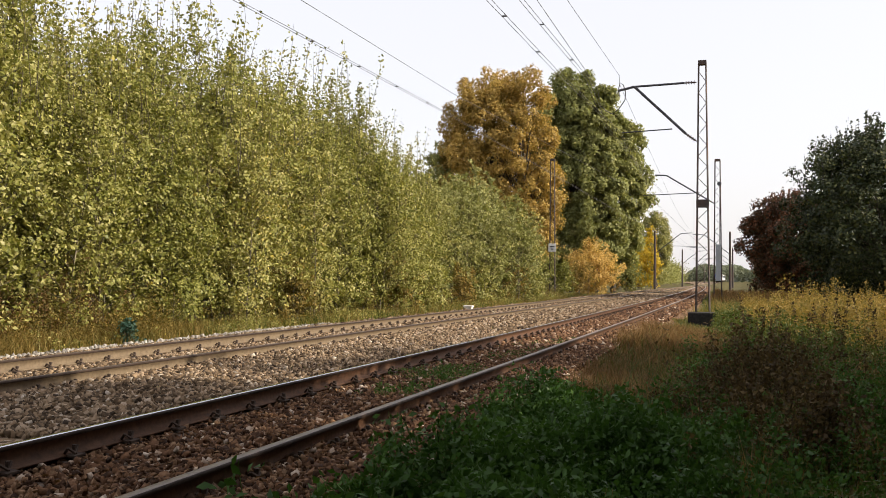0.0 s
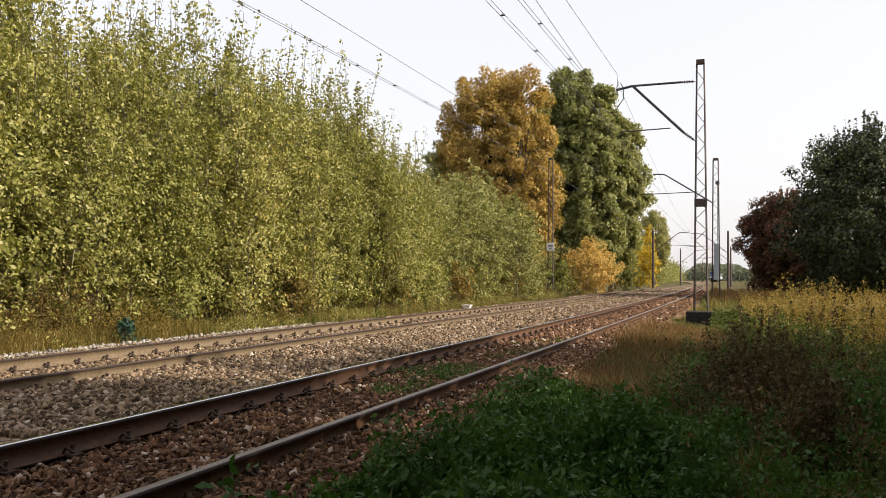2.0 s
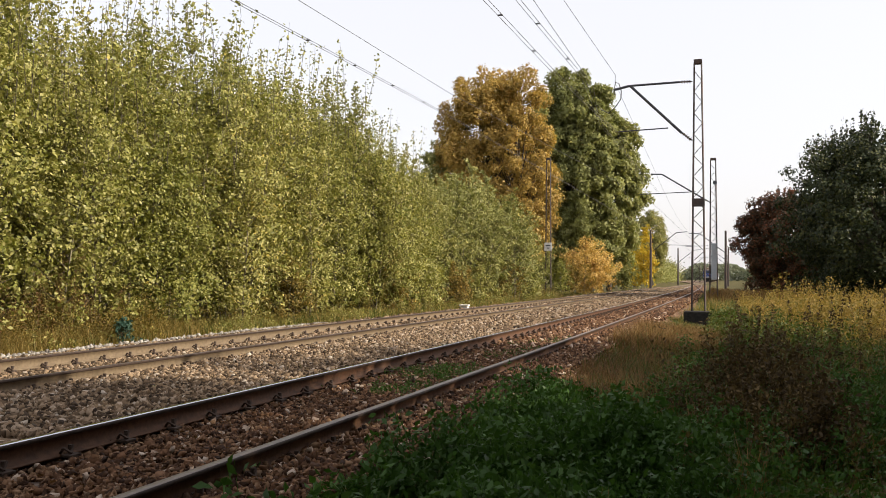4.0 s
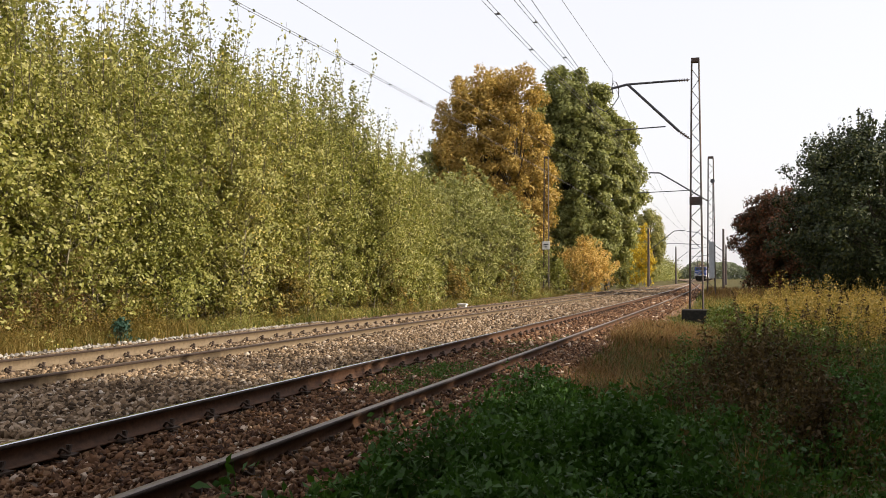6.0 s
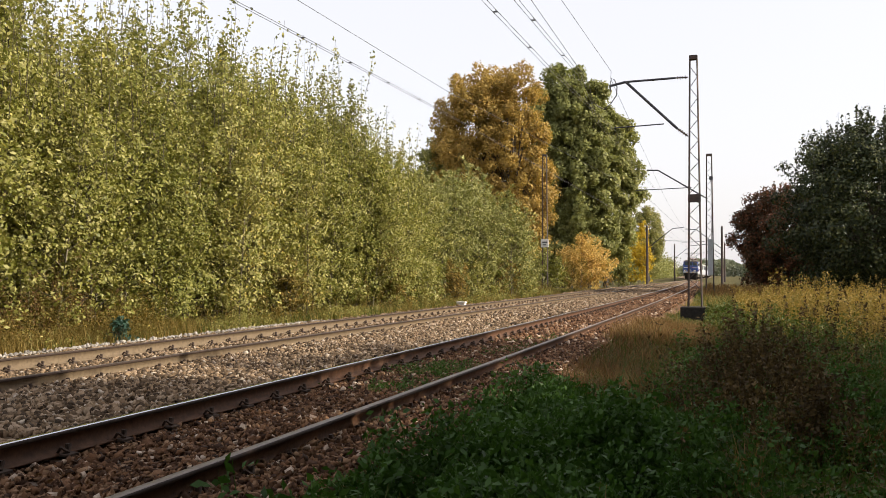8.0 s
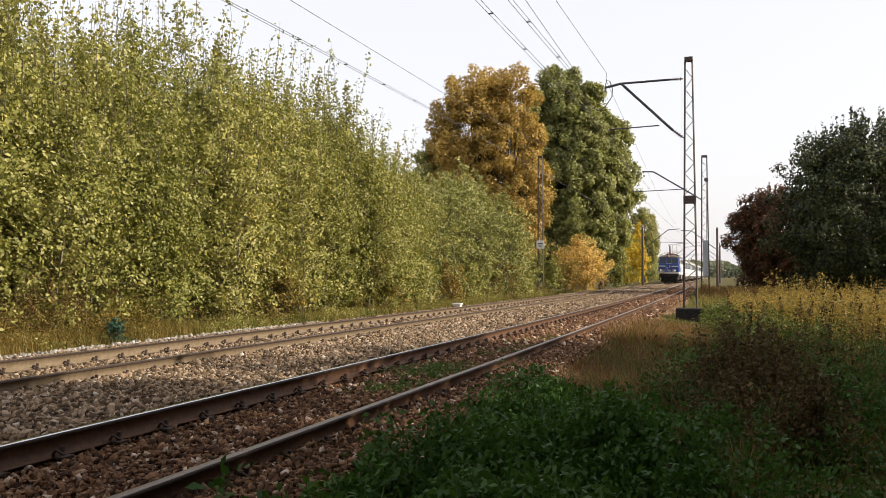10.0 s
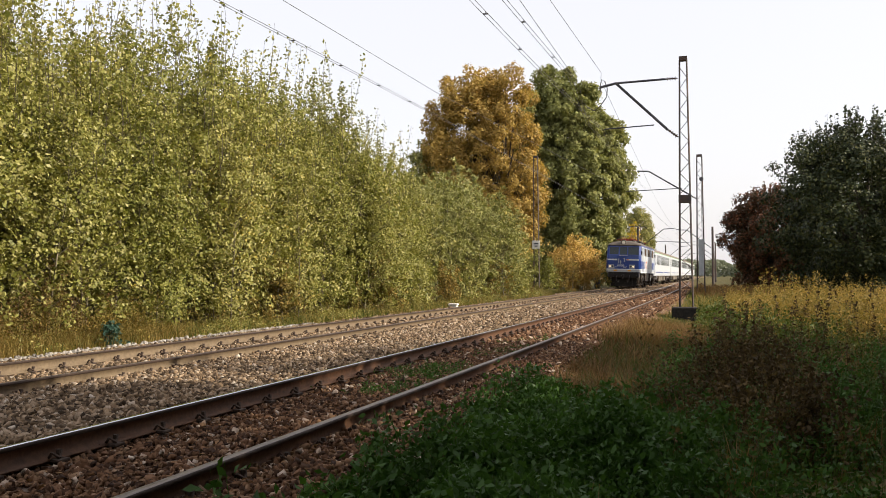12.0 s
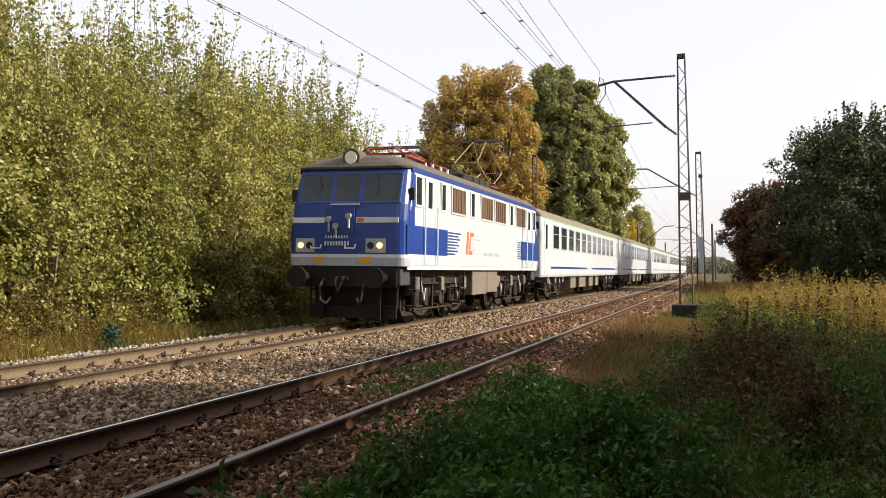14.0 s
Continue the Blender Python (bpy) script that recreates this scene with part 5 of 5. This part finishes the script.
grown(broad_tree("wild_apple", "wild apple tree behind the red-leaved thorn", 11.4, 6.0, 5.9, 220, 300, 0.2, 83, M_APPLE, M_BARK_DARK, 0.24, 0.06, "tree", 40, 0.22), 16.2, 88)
# unseen maples: most cast the shade, those behind the eye only dim the sky
SHADE = [(9.6, 17.2, 0.95), (8.9, 14.4, 1.05), (8.4, 9.0, 1.12), (7.9, 4.8, 1.22), (7.4, 0.6, 1.24), (6.6, -3.6, 1.2), (3.4, -7.0, 1.1), (-1.8, -8.5, 1.0), (12.5, 8.0, 1.0), (12.5, 2.0, 1.3), (20.2, 65.0, 1.45), (20.8, 73.0, 1.5), (14.8, 97.0, 1.1), (14.2, 92.0, 1.1)]
maple = grown(broad_tree("field_maple", "leafy field maple out of view, placed for its shade", 8.2, 3.6, 4.0, 110, 150, 0.2, 84, M_APPLE, M_BARK_DARK, 0.2, 0.12, "tree", 20, 0.22, "maples along the field path"), 11.5, -3.0)
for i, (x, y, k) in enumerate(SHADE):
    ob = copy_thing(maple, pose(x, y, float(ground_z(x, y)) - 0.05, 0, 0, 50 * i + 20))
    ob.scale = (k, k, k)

# unseen high crowns, added to cut the sky light on the near ground
UNSEEN_CANOPY = [(3.0, -3.4, 1.0), (8.6, -1.0, 1.05)]
oak = grown(broad_tree("field_oak", "high-crowned oak out of view, added to dim the near ground", 11.6, 5.2, 2.9, 230, 150, 0.24, 85, M_APPLE, M_BARK_DARK, 0.3, 0.5, "tree", 0, 0.17, "oaks along the field path"), 5.6, 3.4)
for i, (x, y, k) in enumerate(UNSEEN_CANOPY):
    ob = copy_thing(oak, pose(x, y, float(ground_z(x, y)) - 0.05, 0, 0, 75 * i + 40))
    ob.scale = (k, k, k)


def far_woods():
    rng = np.random.default_rng(9)
    n = 52000
    a = np.where(rng.random(n) < 0.72, rng.uniform(1.35, 2.0, n), rng.uniform(0, 2 * math.pi, n))
    r = rng.uniform(660, 720, n)
    x, y = r * np.cos(a), r * np.sin(a)
    top = 9 + 2.5 * np.sin(a * 37) + 2 * np.sin(a * 91 + 1) + 1.5 * np.sin(a * 173)
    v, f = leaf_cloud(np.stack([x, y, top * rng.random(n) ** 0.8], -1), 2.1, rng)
    # the woods take their haze from the leaf colour
    tagged(new("far_woods", array_mesh("far_woods", v, f, M_HAZE)), "belt of woods along the horizon, haze put into its leaf colour", "woods", kind="stuff")
    n = 16000
    y = rng.uniform(190, 400, n)
    x = -17.5 - 0.03 * (y - 190) + rng.normal(0, 2.0, n)
    v, f = leaf_cloud(np.stack([x, y, (5.5 + 2 * np.sin(y * 0.21)) * rng.random(n) ** 0.8], -1), 0.4, rng)
    tagged(new("hedge", array_mesh("hedge", v, f, M_WILLOW)), "green hedge along the line far off", "hedge", kind="stuff")
    y = rng.uniform(100, 400, n)
    x = 4 + 0.008 * y + rng.normal(0, 1.5, n) + 2.5
    v, f = leaf_cloud(np.stack([x, y, (3.2 + 1.2 * np.sin(y * 0.17)) * rng.random(n) ** 0.8], -1), 0.35, rng)
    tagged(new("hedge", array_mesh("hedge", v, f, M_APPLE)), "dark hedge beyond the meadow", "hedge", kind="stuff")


far_woods()

# ---- grass and weeds ----


def meadow():
    right = lambda x, y: (x > np.maximum(-2.6 + 0.02 * y, xa(y) + 1.6)) & ~((x < 0.1) & (y > 23.5) & (y < 35))
    def tufts(pts, each, sigma):
        p = np.repeat(pts, each, 0) + np.concatenate([RNG.normal(0, sigma, (len(pts) * each, 2)), np.zeros((len(pts) * each, 1))], 1)
        p[:, 2] = ground_z(p[:, 0], p[:, 1]) - 0.03
        return p
    def clumps(centres, each, sigma):
        c = np.repeat(np.array(centres, float), each, 0)
        p = c + RNG.normal(0, sigma, c.shape)
        return np.stack([p[:, 0], p[:, 1], ground_z(p[:, 0], p[:, 1]) - 0.03], -1)
    in_view = lambda x, y: x < y * 0.24 + 1.5
    # the sunlit far half
    blades("meadow_grass", "dry golden grass", scatter(24000, -2.4, 13, 24, 62, lambda x, y: right(x, y) & in_view(x, y) & patchy(x, y, 2.2, -0.1)), 0.55, 0.007, M_STRAW, lean=0.5)
    blades("meadow_grass", "dry grass at the far end of the meadow", scatter(22000, -2.4, 20, 58, 100, lambda x, y: (x > xa(y) + 2.2) & (x < y * 0.2 + 2)), 0.7, 0.016, M_FUZZ)
    blades("meadow_grass", "green grass at the far end of the meadow", scatter(18000, -3.5, 20, 58, 100, lambda x, y: (x > xa(y) + 1.8) & (x < y * 0.2 + 2)), 0.45, 0.016, M_GRASS)
    blades("meadow_grass", "green grass between the dry stalks", scatter(24000, -2.6, 12, 17, 60, lambda x, y: right(x, y) & in_view(x, y)), 0.42, 0.007, M_GRASS, lean=0.5)
    weeds("goldenrod", "yellowing goldenrod stalks", scatter(3400, 0.3, 11, 21, 48, lambda x, y: (x < y * 0.2 + 2) & patchy(x, y, 2.4, 0.0, 1)), 1.1, 0.065, 38, M_GOLD, 0.11)
    golden = [(2.2, 25.0), (3.4, 27.5), (4.4, 24.8), (5.6, 29.0), (3.0, 31.5), (6.6, 33.0), (4.9, 36.0), (7.6, 38.0), (2.4, 37.5), (4.0, 22.8), (1.5, 29.0), (6.0, 26.0)]
    weeds("goldenrod", "tall bushy goldenrod in tawny seed", clumps(golden, 70, 0.55), 1.35, 0.07, 46, M_GOLD, 0.12)
    weeds("green_meadow_weeds", "lush green weeds beside the mast", scatter(900, -0.6, 2.4, 20, 33, lambda x, y: patchy(x, y, 1.4, -0.3, 15)), 0.75, 0.08, 34, M_GRASS, 0.13)
    weeds("straw_stalks", "tall straw-coloured flower stalks gone to seed", scatter(900, 0.8, 10, 19, 44, lambda x, y: (x < y * 0.2 + 2) & patchy(x, y, 1.8, 0.2, 17)), 1.3, 0.06, 40, M_STRAW, 0.06)
    weeds("dock_weeds", "dark seed stalks standing above the meadow", scatter(70, 0.2, 6, 17, 28), 1.35, 0.07, 70, M_RUSSET, 0.04)
    weeds("green_meadow_weeds", "yellow-green leafy weeds in the meadow", scatter(1700, -0.6, 8, 15, 40, lambda x, y: (x < y * 0.2 + 2) & patchy(x, y, 2, 0.0, 9)), 0.8, 0.07, 30, M_GRASS, 0.12)
    near_mast = lambda x, y: (x > xa(y) + 1.5) & (x < 0.3)
    blades("short_grass", "short trodden grass round the mast foot", scatter(9000, -2.6, 0.3, 24, 37, near_mast), 0.12, 0.007, M_GRASS, lean=0.8)
    blades("short_grass", "short dry grass round the mast foot", scatter(6000, -2.6, 0.3, 22, 37, near_mast), 0.13, 0.006, M_STRAW, lean=0.8)
    blades("rusty_tufts", "sunlit tufts of rust-coloured dry grass", tufts(scatter(190, -2.3, -0.3, 18.5, 25.5, near_mast), 70, 0.16), 0.42, 0.0055, M_FUZZ, lean=0.6)
    # the shaded near half
    blades("fuzzy_green", "soft green grass among the brown", scatter(12000, -2.2, 1.2, 9.0, 22, lambda x, y: right(x, y) & patchy(x, y, 1.1, 0.3, 14)), 0.30, 0.005, M_GRASS, lean=0.7)
    blades("fuzzy_grass", "soft rust-brown dry grass along the ballast", scatter(28000, -2.7, 0.6, 9.5, 23, lambda x, y: right(x, y) & (x < -1.9 + 0.11 * y + RNG.normal(0, 0.3, len(x)))), 0.24, 0.004, M_FUZZ, lean=1.0)
    blades("verge_grass", "tufts of green grass on the verge", tufts(scatter(330, -1.9, 5.0, 3.0, 19, lambda x, y: right(x, y) & (x < y * 0.25 + 1) & patchy(x, y, 1.4, -0.4, 2)), 20, 0.09), 0.34, 0.0055, M_GRASS, lean=0.8)
    blades("verge_grass", "tufts of dry brown grass on the verge", tufts(scatter(260, -1.5, 5.0, 3.0, 20, lambda x, y: right(x, y) & (x < y * 0.25 + 1) & patchy(x, y, 1.2, -0.1, 4)), 24, 0.10), 0.42, 0.0045, M_FUZZ, lean=0.7)
    russet = [(0.05, 10.2), (0.45, 11.0), (0.3, 12.4), (0.75, 8.6), (-0.05, 11.4)]
    weeds("russet_bush", "dark russet bushy weeds gone to seed", clumps(russet, 50, 0.24), 1.02, 0.052, 72, M_RUSSET, 0.10)
    weeds("dock_weeds", "tall dark russet weeds gone to seed", scatter(230, -0.5, 4.6, 5.5, 20, lambda x, y: (x < y * 0.25 + 0.6) & (x > -1.1 + 0.07 * y) & patchy(x, y, 1.3, -0.1, 3)), 0.85, 0.042, 50, M_RUSSET, 0.07)
    weeds("dock_weeds", "a few tall dark seed stalks above the weeds", scatter(60, -0.1, 3.4, 9, 16), 1.2, 0.05, 60, M_RUSSET, 0.03)
    weeds("green_weeds", "low leafy green weeds beside the rail", scatter(2000, -3.1, -0.2, 3.4, 9.8, lambda x, y: (x > -2.2 + 0.02 * (y - 4) + 0.16 * np.sin(y * 2.1)) & (x < -0.75 + 0.08 * (y - 4) + 0.3 * np.sin(y * 1.7 + 1))), 0.52, 0.062, 38, M_WEED, 0.12)
    green = [(-1.4, 6.2), (-1.1, 7.0), (-0.9, 6.0), (-0.6, 7.4), (-1.5, 5.2)]
    weeds("green_weeds", "bushy mound of leafy green weeds", clumps(green, 42, 0.22), 0.6, 0.066, 42, M_WEED, 0.13)
    weeds("green_weeds", "dark leafy weeds in the deep shade", scatter(2100, -0.7, 3.6, 3.4, 14, lambda x, y: (x < y * 0.25 + 0.6) & patchy(x, y, 0.9, -0.1, 6)), 0.52, 0.056, 34, M_WEED, 0.12)
    weeds("pale_weeds", "grey-leaved weeds with small pale seed heads", scatter(520, 0.2, 3.6, 4.0, 12, lambda x, y: (x < y * 0.25 + 0.6) & patchy(x, y, 1.1, 0.0, 21)), 0.62, 0.034, 40, M_GRASS, 0.10)
    weeds("green_weeds", "bright green weeds at the edge of the shade", scatter(1500, -1.0, 3.6, 9.5, 20, lambda x, y: patchy(x, y, 1.0, 0.2, 11)), 0.5, 0.06, 30, M_WEED, 0.12)
    weeds("track_weeds", "small green weeds growing between the rails", scatter(420, -4.75, -3.35, 9.3, 12.6, lambda x, y: patchy(x, y, 0.8, -0.3, 5)), 0.22, 0.035, 22, M_WEED, 0.08)
    weeds("track_weeds", "small green weeds growing between the rails", scatter(260, -4.7, -3.3, 14, 19, lambda x, y: patchy(x, y, 0.8, 0.1, 7)), 0.2, 0.035, 20, M_WEED, 0.08)
    weeds("track_weeds", "sparse small weeds on the ballast between the tracks", scatter(150, -7.2, -5.5, 8, 24, lambda x, y: patchy(x, y, 1.2, 0.2, 31)), 0.2, 0.022, 18, M_GRASS, 0.06)
    blades("bank_grass", "tall tawny grass before the thicket", tufts(scatter(330, -14.0, -12.1, 10, 19), 40, 0.2), 0.46, 0.004, M_STRAW, lean=0.9)
    weeds("bank_weeds", "tawny weeds before the thicket", scatter(420, -14.0, -12.3, 10.0, 18), 1.15, 0.055, 46, M_GOLD, 0.11)
    far_side = lambda x, y: x < np.where(y < 30, -11.9, -11.6)
    blades("bank_grass", "dry yellow grass before the thicket", scatter(30000, -14.6, -11.7, 5, 75, lambda x, y: far_side(x, y) & patchy(x, y, 1.3, -0.5, 3)), 0.36, 0.005, M_STRAW, lean=0.7)
    blades("bank_grass", "green grass at the foot of the thicket", scatter(36000, -15.5, -11.8, 5, 75, lambda x, y: far_side(x, y) & patchy(x, y, 1.0, -0.6, 5)), 0.34, 0.006, M_GRASS, lean=0.7)
    weeds("bank_herbs", "low mixed herbs at the foot of the thicket", scatter(2600, -14.6, -11.9, 5, 70, lambda x, y: patchy(x, y, 1.4, -0.2, 12)), 0.5, 0.055, 24, M_POPLAR, 0.10)
    weeds("bank_weeds", "russet and yellow weeds at the foot of the thicket", scatter(1500, -14.4, -12.4, 6, 70, lambda x, y: patchy(x, y, 1.6, 0.0, 8)), 1.15, 0.055, 34, M_GOLD, 0.1)
    weeds("bank_weeds", "russet seed-bearing weeds at the foot of the thicket", scatter(260, -14.4, -12.5, 9, 16.5), 1.7, 0.05, 60, M_FUZZ, 0.09)


meadow()


def strewn():
    near = lambda y: (xa(y) - 1.4, xa(y) + 1.6)
    for n, y0, y1, size in ((27000, 3, 17, 0.039), (9000, 17, 42, 0.062), (3500, 42, 100, 0.11)):
        stones("loose_ballast", "rust-brown crushed stones", M_STONE_RUST, strew(n, y0, y1, lambda y: near(y)[0], lambda y: near(y)[1], -0.182), size)
    for n, y0, y1, size in ((40000, 6, 22, 0.044), (15000, 22, 60, 0.064), (7000, 60, 130, 0.12)):
        stones("loose_ballast", "grey-beige crushed stones", M_STONE_GREY, strew(n, y0, y1, lambda y: xb(y) - 2.4, lambda y: np.minimum(xa(y) - 1.2, xb(y) + 3.2), -0.180), size)
    stones("pale_ballast", "fresh pale stones along the far shoulder", M_STONE_PALE, strew(3600, 6, 24, lambda y: xb(y) - 3.1, lambda y: xb(y) - 2.1, -0.22), 0.055)


strewn()


def fallen_leaves():
    rng = np.random.default_rng(12)
    n = 3600
    y = 3 + 24 * rng.random(n) ** 1.3
    x = xa(y) + rng.uniform(-1.5, 1.8, n)
    flat = np.repeat([[0.0, 0.0, 2.2]], n, 0)
    v, f = leaf_cloud(np.stack([x, y, -0.152 + rng.uniform(-0.012, 0.012, n)], -1), 0.05, rng, 0.8, flat)
    tagged(new("fallen_leaves", array_mesh("fallen_leaves", v, f, M_FALLEN)), "dry brown leaves fallen on the near track", "fallen leaves", kind="stuff")


fallen_leaves()


def motions():
    walk(loco, rolling(0.0, LOCO_L))
    for k, c in enumerate(COACHES):
        walk(c, rolling(LOCO_L + 1.15 + k * (COACH_L + 0.9), COACH_L))


motions()
